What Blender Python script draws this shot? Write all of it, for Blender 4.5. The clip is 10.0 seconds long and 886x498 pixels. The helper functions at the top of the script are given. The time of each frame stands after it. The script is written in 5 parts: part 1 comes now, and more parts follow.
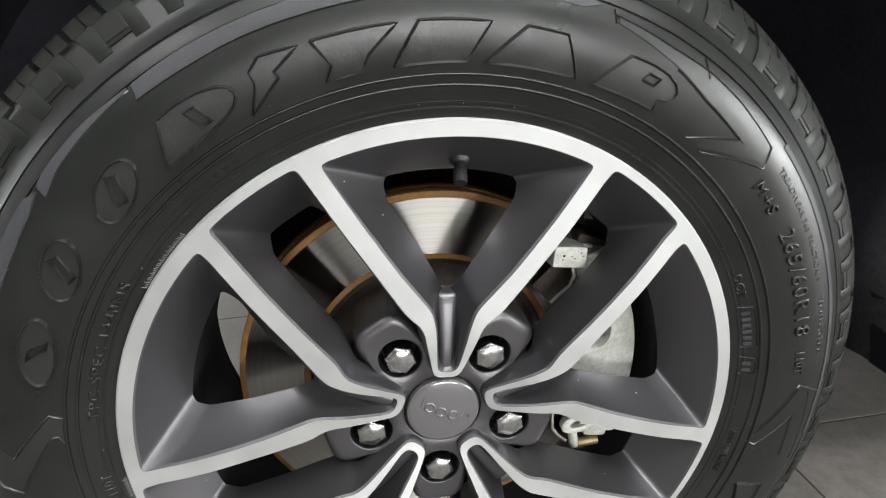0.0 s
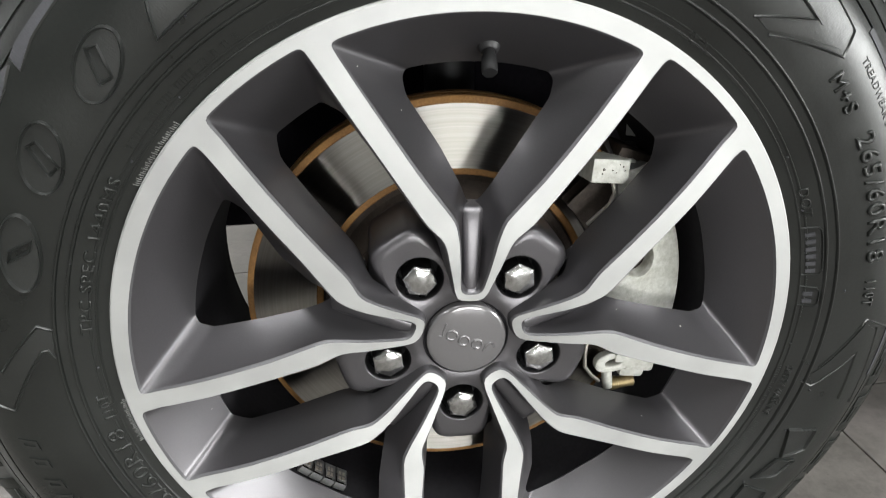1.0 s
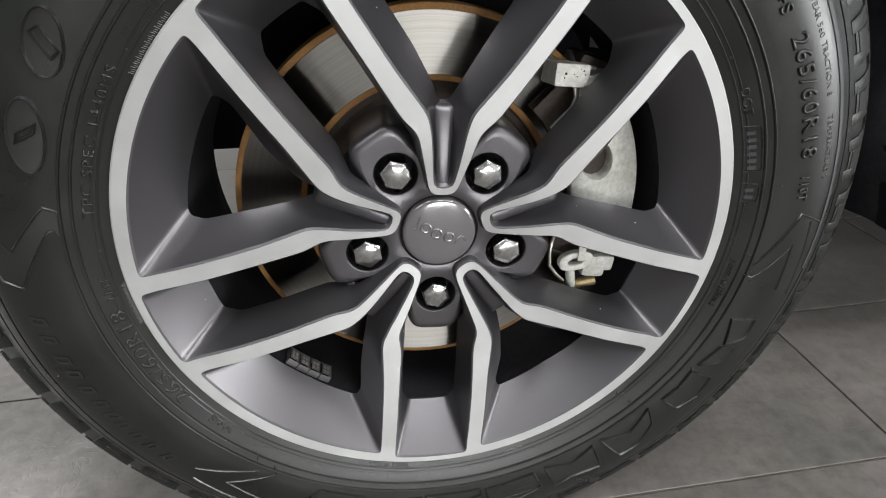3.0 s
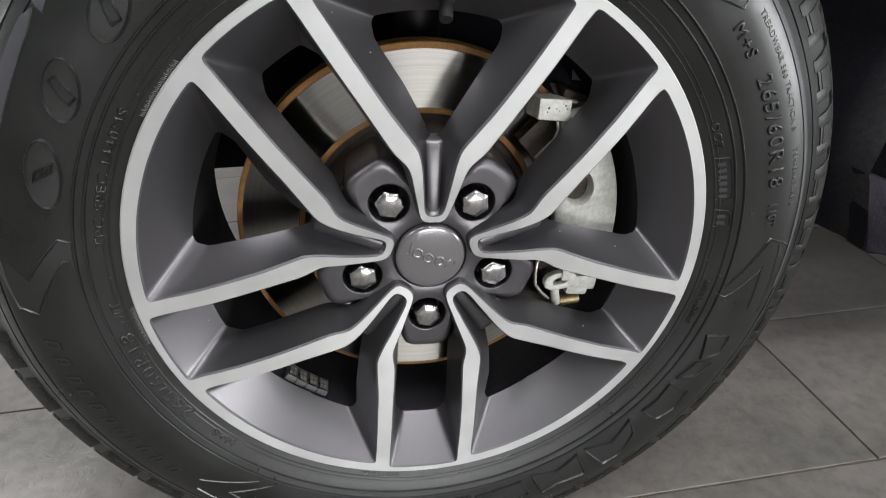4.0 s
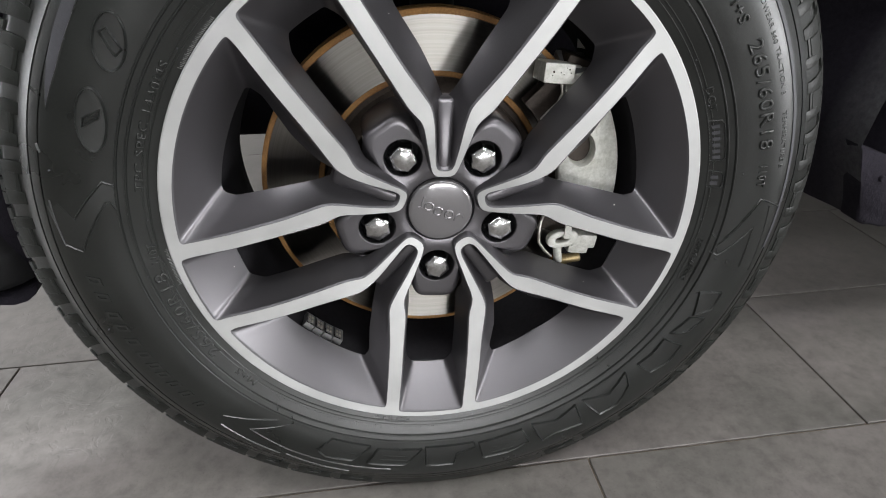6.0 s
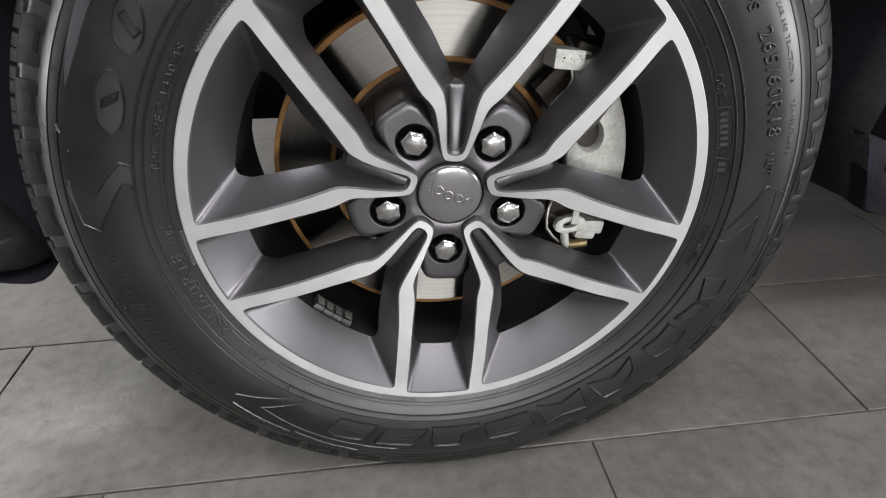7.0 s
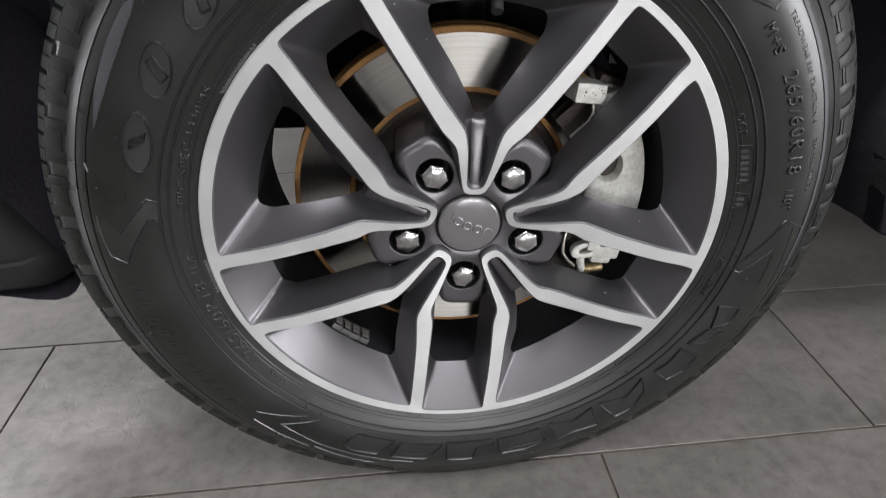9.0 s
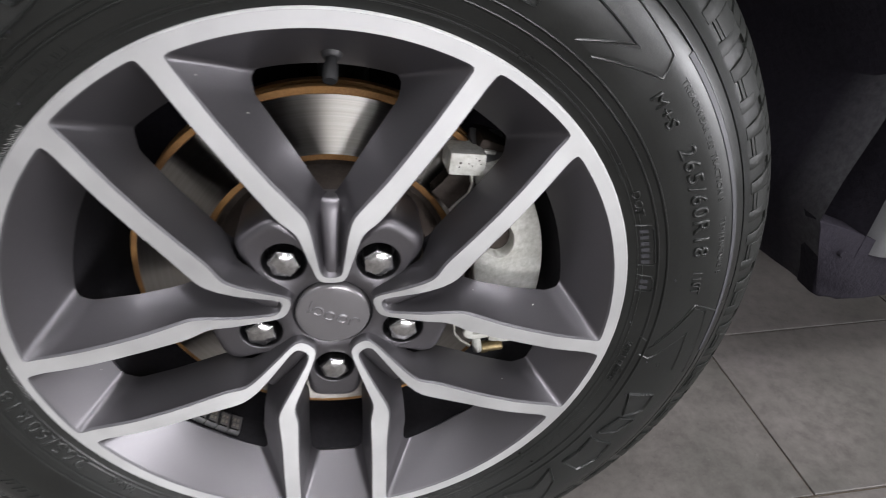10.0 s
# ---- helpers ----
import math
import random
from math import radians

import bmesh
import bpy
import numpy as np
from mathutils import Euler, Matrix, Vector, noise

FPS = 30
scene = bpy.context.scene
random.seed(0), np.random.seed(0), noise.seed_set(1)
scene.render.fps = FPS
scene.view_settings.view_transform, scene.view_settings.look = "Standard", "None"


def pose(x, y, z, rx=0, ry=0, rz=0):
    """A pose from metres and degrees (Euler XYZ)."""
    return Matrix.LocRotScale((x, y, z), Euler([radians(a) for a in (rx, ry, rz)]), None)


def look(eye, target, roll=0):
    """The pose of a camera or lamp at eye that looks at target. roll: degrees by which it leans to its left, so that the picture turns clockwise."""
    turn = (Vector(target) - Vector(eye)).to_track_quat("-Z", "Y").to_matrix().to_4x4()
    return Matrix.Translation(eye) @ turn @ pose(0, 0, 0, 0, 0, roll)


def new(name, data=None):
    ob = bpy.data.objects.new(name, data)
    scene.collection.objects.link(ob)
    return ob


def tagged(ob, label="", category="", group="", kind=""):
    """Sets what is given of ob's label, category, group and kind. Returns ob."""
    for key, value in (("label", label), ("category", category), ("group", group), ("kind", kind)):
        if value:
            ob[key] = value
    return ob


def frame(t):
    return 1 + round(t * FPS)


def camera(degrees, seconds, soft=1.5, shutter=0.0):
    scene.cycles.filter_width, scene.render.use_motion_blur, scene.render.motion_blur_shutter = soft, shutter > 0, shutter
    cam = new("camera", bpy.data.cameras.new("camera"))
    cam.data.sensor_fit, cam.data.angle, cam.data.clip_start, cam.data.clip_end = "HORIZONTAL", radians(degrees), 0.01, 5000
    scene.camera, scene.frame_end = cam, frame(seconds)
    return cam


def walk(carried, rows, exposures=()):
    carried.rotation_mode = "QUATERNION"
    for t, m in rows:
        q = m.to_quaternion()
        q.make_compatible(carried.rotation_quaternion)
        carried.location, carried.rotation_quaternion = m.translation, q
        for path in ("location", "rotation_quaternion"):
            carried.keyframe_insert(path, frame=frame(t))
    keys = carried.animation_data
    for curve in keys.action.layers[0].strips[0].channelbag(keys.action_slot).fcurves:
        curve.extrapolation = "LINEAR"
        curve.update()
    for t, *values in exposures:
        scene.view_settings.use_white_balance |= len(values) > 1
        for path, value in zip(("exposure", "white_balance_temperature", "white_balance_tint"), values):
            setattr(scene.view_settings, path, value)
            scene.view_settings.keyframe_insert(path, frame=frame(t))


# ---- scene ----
cam = camera(73.32, 10.0, soft=1.0, shutter=0.25)
ROWS = [
    (0, -0.0593, -0.3895, 0.6979, 67.219, 1.704, -9.536),
    (0.5, -0.0601, -0.3713, 0.6726, 65.842, 2.246, -7.173),
    (1, -0.0576, -0.3647, 0.6358, 64.858, 2.042, -7.190),
    (1.5, -0.0602, -0.3682, 0.6000, 63.653, 1.994, -7.451),
    (2, -0.0637, -0.3742, 0.5780, 61.893, 1.757, -7.990),
    (2.5, -0.0560, -0.3979, 0.6060, 61.335, 1.759, -8.260),
    (2.7, -0.0564, -0.4092, 0.6047, 61.284, 1.627, -8.265),
    (3.8, -0.0588, -0.4475, 0.6266, 61.214, 1.302, -9.107),
    (4, -0.0556, -0.4417, 0.6394, 61.138, 1.337, -9.013),
    (4.5, -0.0574, -0.4255, 0.6692, 60.877, 1.270, -8.984),
    (5, -0.0616, -0.4340, 0.6622, 60.441, 1.048, -8.764),
    (5.5, -0.0613, -0.4701, 0.6270, 60.490, 1.001, -8.141),
    (7, -0.0694, -0.5027, 0.6276, 59.228, 0.616, -7.062),
    (7.5, -0.0715, -0.4988, 0.6141, 58.278, 0.513, -6.569),
    (8, -0.0751, -0.4974, 0.6121, 57.056, 0.409, -6.129),
    (8.5, -0.0759, -0.4963, 0.6262, 56.700, 0.274, -6.053),
    (9, -0.0784, -0.4787, 0.6793, 56.631, 0.282, -6.144),
    (9.5, -0.0391, -0.4405, 0.7215, 56.520, 0.095, -6.942),
    (10, 0.0364, -0.3786, 0.7004, 56.447, -0.249, -8.026),
]
walk(cam, [(t, pose(x, y, z, rx, ry, rz)) for t, x, y, z, rx, ry, rz in ROWS],
     ((0.0, 0.60, 6600, 8), (0.6, 0.70, 6600, 8), (1.5, 0.60, 6650, 7), (2.5, 0.36, 6600, 9), (4.5, 0.35, 6500, 10.5), (5.5, 0.37, 6500, 11), (7.0, 0.31, 6550, 11.5), (8.5, 0.27, 6550, 12), (9.5, 0.42, 6450, 15), (10.0, 0.46, 6450, 15)))

# ---- world and lights ----
world = bpy.data.worlds.new("showroom_dusk")
world.use_nodes = True
world.node_tree.nodes["Background"].inputs[0].default_value = (0.8, 0.85, 1.0, 1)
world.node_tree.nodes["Background"].inputs[1].default_value = 0.008
scene.world = world


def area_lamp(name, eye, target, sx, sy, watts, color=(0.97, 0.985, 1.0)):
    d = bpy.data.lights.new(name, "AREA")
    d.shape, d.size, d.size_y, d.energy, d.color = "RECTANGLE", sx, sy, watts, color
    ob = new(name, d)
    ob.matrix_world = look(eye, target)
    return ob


# rows of unseen ceiling panels over the aisle beside and ahead of the car, set by the wheel's highlights
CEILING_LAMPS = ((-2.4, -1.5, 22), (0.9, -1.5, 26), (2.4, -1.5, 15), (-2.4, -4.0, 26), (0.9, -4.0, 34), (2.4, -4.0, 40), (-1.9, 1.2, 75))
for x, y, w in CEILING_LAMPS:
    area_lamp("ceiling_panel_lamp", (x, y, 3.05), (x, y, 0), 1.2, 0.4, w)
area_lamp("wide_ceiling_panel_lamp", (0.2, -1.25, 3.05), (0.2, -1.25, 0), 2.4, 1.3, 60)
# unseen fill lamps added in three wall openings: ahead, to the side and low
area_lamp("ahead_fill_lamp", (-6.31, 2.5, 1.45), (0, 2.5, 1.35), 3.9, 2.5, 420, (0.95, 0.98, 1.0))
area_lamp("side_fill_lamp", (6.31, -4.1, 0.75), (0, -4.1, 0.72), 4.2, 1.35, 365, (0.97, 0.99, 1.0))
area_lamp("low_fill_lamp", (1.2, -6.36, 0.55), (1.2, 0, 0.55), 3.0, 0.95, 150, (0.98, 0.99, 1.0))

# ---- materials ----
def shader(name):
    m = bpy.data.materials.new(name)
    m.use_nodes = True
    nt = m.node_tree
    return m, nt, nt.nodes["Principled BSDF"]


def coords(nt, scale=1.0, shuffle=False):
    tc = nt.nodes.new("ShaderNodeTexCoord")
    mp = nt.nodes.new("ShaderNodeMapping")
    mp.inputs["Scale"].default_value = (scale, scale, scale)
    nt.links.new(tc.outputs["Object"], mp.inputs["Vector"])
    if shuffle:
        info = nt.nodes.new("ShaderNodeObjectInfo")
        mul = nt.nodes.new("ShaderNodeMath")
        mul.operation, mul.inputs[1].default_value = "MULTIPLY", 37.0
        nt.links.new(info.outputs["Random"], mul.inputs[0])
        nt.links.new(mul.outputs[0], mp.inputs["Location"])
    return mp.outputs["Vector"]


def noise_tex(nt, vec, scale, detail=4.0, rough=0.55):
    n = nt.nodes.new("ShaderNodeTexNoise")
    n.inputs["Scale"].default_value, n.inputs["Detail"].default_value, n.inputs["Roughness"].default_value = scale, detail, rough
    nt.links.new(vec, n.inputs["Vector"])
    return n.outputs["Fac"]


def ramp(nt, fac, stops):
    r = nt.nodes.new("ShaderNodeValToRGB")
    while len(r.color_ramp.elements) < len(stops):
        r.color_ramp.elements.new(0.5)
    for e, (p, c) in zip(r.color_ramp.elements, stops):
        e.position, e.color = p, (*c, 1)
    nt.links.new(fac, r.inputs["Fac"])
    return r.outputs["Color"]


def span(nt, fac, lo, hi):
    r = nt.nodes.new("ShaderNodeMapRange")
    r.inputs["From Min"].default_value, r.inputs["From Max"].default_value = 0.3, 0.7
    r.inputs["To Min"].default_value, r.inputs["To Max"].default_value = lo, hi
    nt.links.new(fac, r.inputs["Value"])
    return r.outputs["Result"]


def bump(nt, fac, strength, distance, normal=None):
    b = nt.nodes.new("ShaderNodeBump")
    b.inputs["Strength"].default_value, b.inputs["Distance"].default_value = strength, distance
    nt.links.new(fac, b.inputs["Height"])
    if normal is not None:
        nt.links.new(normal, b.inputs["Normal"])
    return b.outputs["Normal"]


def surface(name, c1, c2, rough=(0.4, 0.6), metal=0.0, big=6.0, fine=90.0, relief=0.3, depth=0.0008, shuffle=False, spec=0.5):
    """Two scales of colour variation, uneven gloss and a fine relief."""
    m, nt, b = shader(name)
    v = coords(nt, 1.0, shuffle)
    coarse, grain = noise_tex(nt, v, big), noise_tex(nt, v, fine, 6.0, 0.65)
    mix = nt.nodes.new("ShaderNodeMath")
    mix.operation = "ADD"
    half = nt.nodes.new("ShaderNodeMath")
    half.operation, half.inputs[1].default_value = "MULTIPLY", 0.5
    nt.links.new(coarse, mix.inputs[0])
    nt.links.new(grain, mix.inputs[1])
    nt.links.new(mix.outputs[0], half.inputs[0])
    nt.links.new(ramp(nt, half.outputs[0], ((0.36, c1), (0.64, c2))), b.inputs["Base Color"])
    nt.links.new(span(nt, coarse, *rough), b.inputs["Roughness"])
    nt.links.new(bump(nt, grain, relief, depth), b.inputs["Normal"])
    b.inputs["Metallic"].default_value = metal
    b.inputs["Specular IOR Level"].default_value = spec
    return m


def turned_metal(name, c1, c2, rough, aniso, rings=900.0, relief=0.06, lathe_gloss=False):
    """Metal cut on a lathe about the wheel's axle: circular tool marks that stretch the gloss across them."""
    m, nt, b = shader(name)
    v = coords(nt)
    sep = nt.nodes.new("ShaderNodeSeparateXYZ")
    nt.links.new(v, sep.inputs[0])
    comb = nt.nodes.new("ShaderNodeCombineXYZ")
    nt.links.new(sep.outputs["X"], comb.inputs["X"])
    nt.links.new(sep.outputs["Z"], comb.inputs["Y"])
    ln = nt.nodes.new("ShaderNodeVectorMath")
    ln.operation = "LENGTH"
    nt.links.new(comb.outputs[0], ln.inputs[0])
    rad = nt.nodes.new("ShaderNodeCombineXYZ")
    nt.links.new(ln.outputs["Value"], rad.inputs["X"])
    lines = noise_tex(nt, rad.outputs[0], rings, 3.0, 0.7)
    stain = noise_tex(nt, v, 22.0, 5.0)
    nt.links.new(ramp(nt, stain, ((0.35, c1), (0.65, c2))), b.inputs["Base Color"])
    nt.links.new(span(nt, stain, *rough), b.inputs["Roughness"])
    nt.links.new(bump(nt, lines, relief, 0.0004), b.inputs["Normal"])
    b.inputs["Metallic"].default_value = 1.0
    b.inputs["Anisotropic"].default_value = aniso
    b.inputs["Anisotropic Rotation"].default_value = 0.25
    tan = nt.nodes.new("ShaderNodeTangent")
    tan.direction_type, tan.axis = "RADIAL", "Y"
    nt.links.new(tan.outputs[0], b.inputs["Tangent"])
    if lathe_gloss:
        g = nt.nodes.new("ShaderNodeBsdfAnisotropic")
        g.inputs["Roughness"].default_value, g.inputs["Anisotropy"].default_value = 0.5 * (rough[0] + rough[1]), aniso
        streaks = noise_tex(nt, rad.outputs[0], rings * 0.6, 4.0, 0.75)
        nt.links.new(ramp(nt, streaks, ((0.20, c1), (0.80, c2))), g.inputs["Color"])
        nt.links.new(tan.outputs[0], g.inputs["Tangent"])
        nt.links.new(bump(nt, lines, relief, 0.0004), g.inputs["Normal"])
        nt.links.new(g.outputs[0], nt.nodes["Material Output"].inputs["Surface"])
    return m


MACHINED = turned_metal("machined_aluminium", (0.47, 0.471, 0.466), (0.54, 0.541, 0.535), (0.73, 0.81), 0.38, 1400.0, 0.07)
ROTOR = turned_metal("brushed_iron", (0.20, 0.19, 0.175), (0.37, 0.355, 0.33), (0.30, 0.34), 0.80, 500.0, 0.006, True)
PAINT = surface("satin_grey_paint", (0.0885, 0.0845, 0.0900), (0.1060, 0.1015, 0.1075), (0.35, 0.41), 0.8, 4.0, 1100.0, 0.09, 0.0002)
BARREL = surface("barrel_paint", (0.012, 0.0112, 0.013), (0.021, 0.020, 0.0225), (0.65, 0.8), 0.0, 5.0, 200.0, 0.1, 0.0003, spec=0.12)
RUBBER = surface("tyre_rubber", (0.0050, 0.0056, 0.0050), (0.0100, 0.0110, 0.0099), (0.26, 0.36), 0.0, 14.0, 420.0, 0.22, 0.0005, spec=0.42)
BEAD = surface("moulded_bead_rubber", (0.010, 0.0108, 0.010), (0.016, 0.017, 0.016), (0.25, 0.33), 0.0, 9.0, 420.0, 0.08, 0.0003, spec=0.6)
RIBBED = surface("ribbed_rubber", (0.022, 0.022, 0.0255), (0.034, 0.034, 0.039), (0.40, 0.52), 0.0, 9.0, 420.0, 0.2, 0.0006)
SLAB = surface("slab_rubber", (0.0068, 0.0074, 0.0068), (0.0120, 0.0130, 0.0120), (0.27, 0.36), 0.0, 9.0, 500.0, 0.3, 0.0005, spec=0.50)
TREAD = surface("tread_rubber", (0.0055, 0.0062, 0.0053), (0.0110, 0.0120, 0.0104), (0.42, 0.58), 0.0, 30.0, 420.0, 0.3, 0.0006, spec=0.24)
CAP = surface("grey_cap_lacquer", (0.165, 0.160, 0.164), (0.190, 0.185, 0.189), (0.11, 0.16), 0.6, 6.0, 900.0, 0.02, 0.0002)
CHROME = surface("chrome", (0.33, 0.33, 0.326), (0.52, 0.52, 0.512), (0.15, 0.26), 1.0, 160.0, 420.0, 0.10, 0.0004)
MARK = surface("bright_mark", (0.16, 0.155, 0.16), (0.2, 0.195, 0.2), (0.22, 0.3), 0.7, 60.0, 700.0, 0.05, 0.0002)
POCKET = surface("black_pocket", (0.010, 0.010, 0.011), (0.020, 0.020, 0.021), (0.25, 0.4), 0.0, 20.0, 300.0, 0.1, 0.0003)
RUST = surface("rust", (0.16, 0.075, 0.022), (0.30, 0.155, 0.05), (0.7, 0.9), 0.1, 40.0, 500.0, 0.5, 0.0008)
HAT = surface("dark_iron", (0.03, 0.023, 0.019), (0.07, 0.055, 0.045), (0.5, 0.7), 0.5, 25.0, 300.0, 0.4, 0.0008)
ZINC = surface("plated_casting", (0.42, 0.42, 0.37), (0.74, 0.74, 0.70), (0.42, 0.6), 0.2, 26.0, 200.0, 0.6, 0.0012)
WIRE = surface("plated_wire", (0.45, 0.43, 0.38), (0.6, 0.58, 0.52), (0.3, 0.4), 0.8, 30.0, 300.0, 0.1, 0.0003)
BRASS = surface("yellow_plating", (0.20, 0.15, 0.07), (0.33, 0.26, 0.14), (0.35, 0.5), 0.7, 40.0, 300.0, 0.3, 0.0005)
LEAD = surface("weight_zinc", (0.24, 0.24, 0.24), (0.34, 0.34, 0.34), (0.4, 0.5), 0.6, 60.0, 500.0, 0.2, 0.0004)
BLACKRUB = surface("black_plastic", (0.012, 0.012, 0.013), (0.02, 0.02, 0.021), (0.45, 0.6), 0.0, 12.0, 300.0, 0.2, 0.0005)
LINER = surface("moulded_liner", (0.0095, 0.0085, 0.0115), (0.018, 0.0162, 0.021), (0.75, 0.9), 0.0, 8.0, 160.0, 0.8, 0.002, spec=0.08)
SILL = surface("grey_lower_panel", (0.055, 0.056, 0.058), (0.07, 0.071, 0.073), (0.35, 0.45), 0.0, 6.0, 500.0, 0.05, 0.0003)


def slate_tile():
    """Porcelain with cloudy colour, fine grain, specks and patches of shallow moulded chips."""
    mat, nt, b = shader("grey_porcelain")
    v = coords(nt, 1.0, True)
    cloud, mottle, speck, dust = noise_tex(nt, v, 4.5, 5.0), noise_tex(nt, v, 48.0, 8.0, 0.68), noise_tex(nt, v, 520.0, 2.0), noise_tex(nt, v, 190.0, 3.0)

    def blend(kind, fac, a, c):
        m = nt.nodes.new("ShaderNodeMix")
        m.data_type, m.blend_type = "RGBA", kind
        if isinstance(fac, float):
            m.inputs[0].default_value = fac
        else:
            nt.links.new(fac, m.inputs[0])
        nt.links.new(a, m.inputs[6])
        nt.links.new(c, m.inputs[7])
        return m.outputs[2]

    base = ramp(nt, cloud, ((0.34, (0.104, 0.0985, 0.0895)), (0.50, (0.124, 0.1145, 0.1055)), (0.66, (0.145, 0.132, 0.124))))
    col = blend("MULTIPLY", 1.0, base, ramp(nt, mottle, ((0.32, (0.74, 0.74, 0.74)), (0.50, (1, 1, 1)), (0.68, (1.2, 1.2, 1.2)))))
    col = blend("MULTIPLY", 1.0, col, ramp(nt, speck, ((0.26, (0.72, 0.70, 0.68)), (0.36, (1, 1, 1)))))
    col = blend("ADD", 1.0, col, ramp(nt, dust, ((0.70, (0, 0, 0)), (0.78, (0.05, 0.05, 0.05)))))
    nt.links.new(col, b.inputs["Base Color"])
    nt.links.new(span(nt, mottle, 0.30, 0.48), b.inputs["Roughness"])
    n = nt.nodes.new("ShaderNodeTexNoise")
    n.inputs["Scale"].default_value, n.inputs["Detail"].default_value, n.inputs["Distortion"].default_value = 26.0, 6.0, 1.4
    nt.links.new(v, n.inputs["Vector"])
    chips = ramp(nt, n.outputs["Fac"], ((0.40, (0, 0, 0)), (0.435, (1, 1, 1)), (0.60, (0.8, 0.8, 0.8)), (0.625, (0.3, 0.3, 0.3))))
    patch = ramp(nt, noise_tex(nt, v, 3.1, 2.0), ((0.46, (0.12, 0.12, 0.12)), (0.60, (1, 1, 1))))
    fine = bump(nt, mottle, 0.25, 0.0008)
    nt.links.new(bump(nt, blend("MULTIPLY", 1.0, chips, patch), 0.24, 0.0009, fine), b.inputs["Normal"])
    return mat


TILE = slate_tile()


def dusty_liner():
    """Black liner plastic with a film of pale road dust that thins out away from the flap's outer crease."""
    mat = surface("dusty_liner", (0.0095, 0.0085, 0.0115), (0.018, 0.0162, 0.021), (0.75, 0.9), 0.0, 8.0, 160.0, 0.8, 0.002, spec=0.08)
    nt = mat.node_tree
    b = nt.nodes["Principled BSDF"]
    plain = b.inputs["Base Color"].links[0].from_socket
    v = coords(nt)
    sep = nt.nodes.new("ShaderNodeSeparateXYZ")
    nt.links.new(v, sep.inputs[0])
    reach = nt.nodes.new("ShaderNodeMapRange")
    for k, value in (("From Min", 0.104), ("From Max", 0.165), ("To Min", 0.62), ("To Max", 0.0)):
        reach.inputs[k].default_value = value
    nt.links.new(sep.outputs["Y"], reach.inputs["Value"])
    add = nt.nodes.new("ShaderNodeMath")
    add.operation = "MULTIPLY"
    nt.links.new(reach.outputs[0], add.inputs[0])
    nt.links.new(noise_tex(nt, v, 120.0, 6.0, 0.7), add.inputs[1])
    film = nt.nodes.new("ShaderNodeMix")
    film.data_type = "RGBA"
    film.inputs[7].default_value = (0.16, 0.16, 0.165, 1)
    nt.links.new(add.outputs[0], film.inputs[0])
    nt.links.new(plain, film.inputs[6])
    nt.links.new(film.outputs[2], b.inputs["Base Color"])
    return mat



def hatch(mat, lines, strength, depth):
    """Fine moulded lines that fan out from the wheel's axle."""
    nt = mat.node_tree
    b = nt.nodes["Principled BSDF"]
    old = b.inputs["Normal"].links[0].from_socket
    sep = nt.nodes.new("ShaderNodeSeparateXYZ")
    nt.links.new(coords(nt), sep.inputs[0])
    last = None
    for op, value in (("ARCTAN2", None), ("MULTIPLY", lines), ("SINE", None)):
        n = nt.nodes.new("ShaderNodeMath")
        n.operation = op
        if last is None:
            nt.links.new(sep.outputs["Z"], n.inputs[0])
            nt.links.new(sep.outputs["X"], n.inputs[1])
        else:
            nt.links.new(last, n.inputs[0])
            if value is not None:
                n.inputs[1].default_value = value
        last = n.outputs[0]
    nt.links.new(bump(nt, last, strength, depth, old), b.inputs["Normal"])


hatch(RIBBED, 1150.0, 0.08, 0.0002)
hatch(SLAB, 1150.0, 0.04, 0.0002)
WHITE_SPOT = surface("white_plate", (0.78, 0.78, 0.77), (0.84, 0.84, 0.83), (0.6, 0.7), 0.0, 40.0, 300.0, 0.1, 0.0003)
GROUT = surface("brown_grout", (0.07, 0.055, 0.04), (0.13, 0.105, 0.08), (0.8, 0.95), 0.0, 12.0, 300.0, 0.5, 0.001)
WALL = surface("pale_wall_paint", (0.29, 0.29, 0.286), (0.34, 0.34, 0.334), (0.7, 0.85), 0.0, 1.5, 120.0, 0.15, 0.0006)
SCUFF = surface("pale_scuff", (0.10, 0.10, 0.10), (0.2, 0.2, 0.19), (0.6, 0.8), 0.0, 200.0, 900.0, 0.5, 0.0005)
BUMPER = surface("dark_grey_bumper", (0.012, 0.012, 0.0125), (0.018, 0.018, 0.0185), (0.5, 0.6), 0.0, 6.0, 500.0, 0.05, 0.0003, spec=0.12)
PAINT.node_tree.nodes["Principled BSDF"].inputs["Coat Weight"].default_value = 0.2
PAINT.node_tree.nodes["Principled BSDF"].inputs["Coat Roughness"].default_value = 0.25
BEVEL = surface("grey_bevel_lacquer", (0.085, 0.083, 0.088), (0.11, 0.108, 0.113), (0.48, 0.56), 0.4, 12.0, 900.0, 0.08, 0.0002)


# ---- building helpers ----
def thing(name, label, category, place=None, group="", kind=""):
    ob = new(name)
    ob.empty_display_size = 0.05
    ob.matrix_world = place if place is not None else Matrix()
    return tagged(ob, label, category, group, kind)


def mesh_of(name, bm, material, sharp=38.0, smooth=True):
    me = bpy.data.meshes.new(name)
    bmesh.ops.recalc_face_normals(bm, faces=bm.faces)
    bm.to_mesh(me)
    bm.free()
    me.materials.append(material)
    if smooth:
        me.polygons.foreach_set("use_smooth", [True] * len(me.polygons))
        me.set_sharp_from_angle(angle=radians(sharp))
    return me


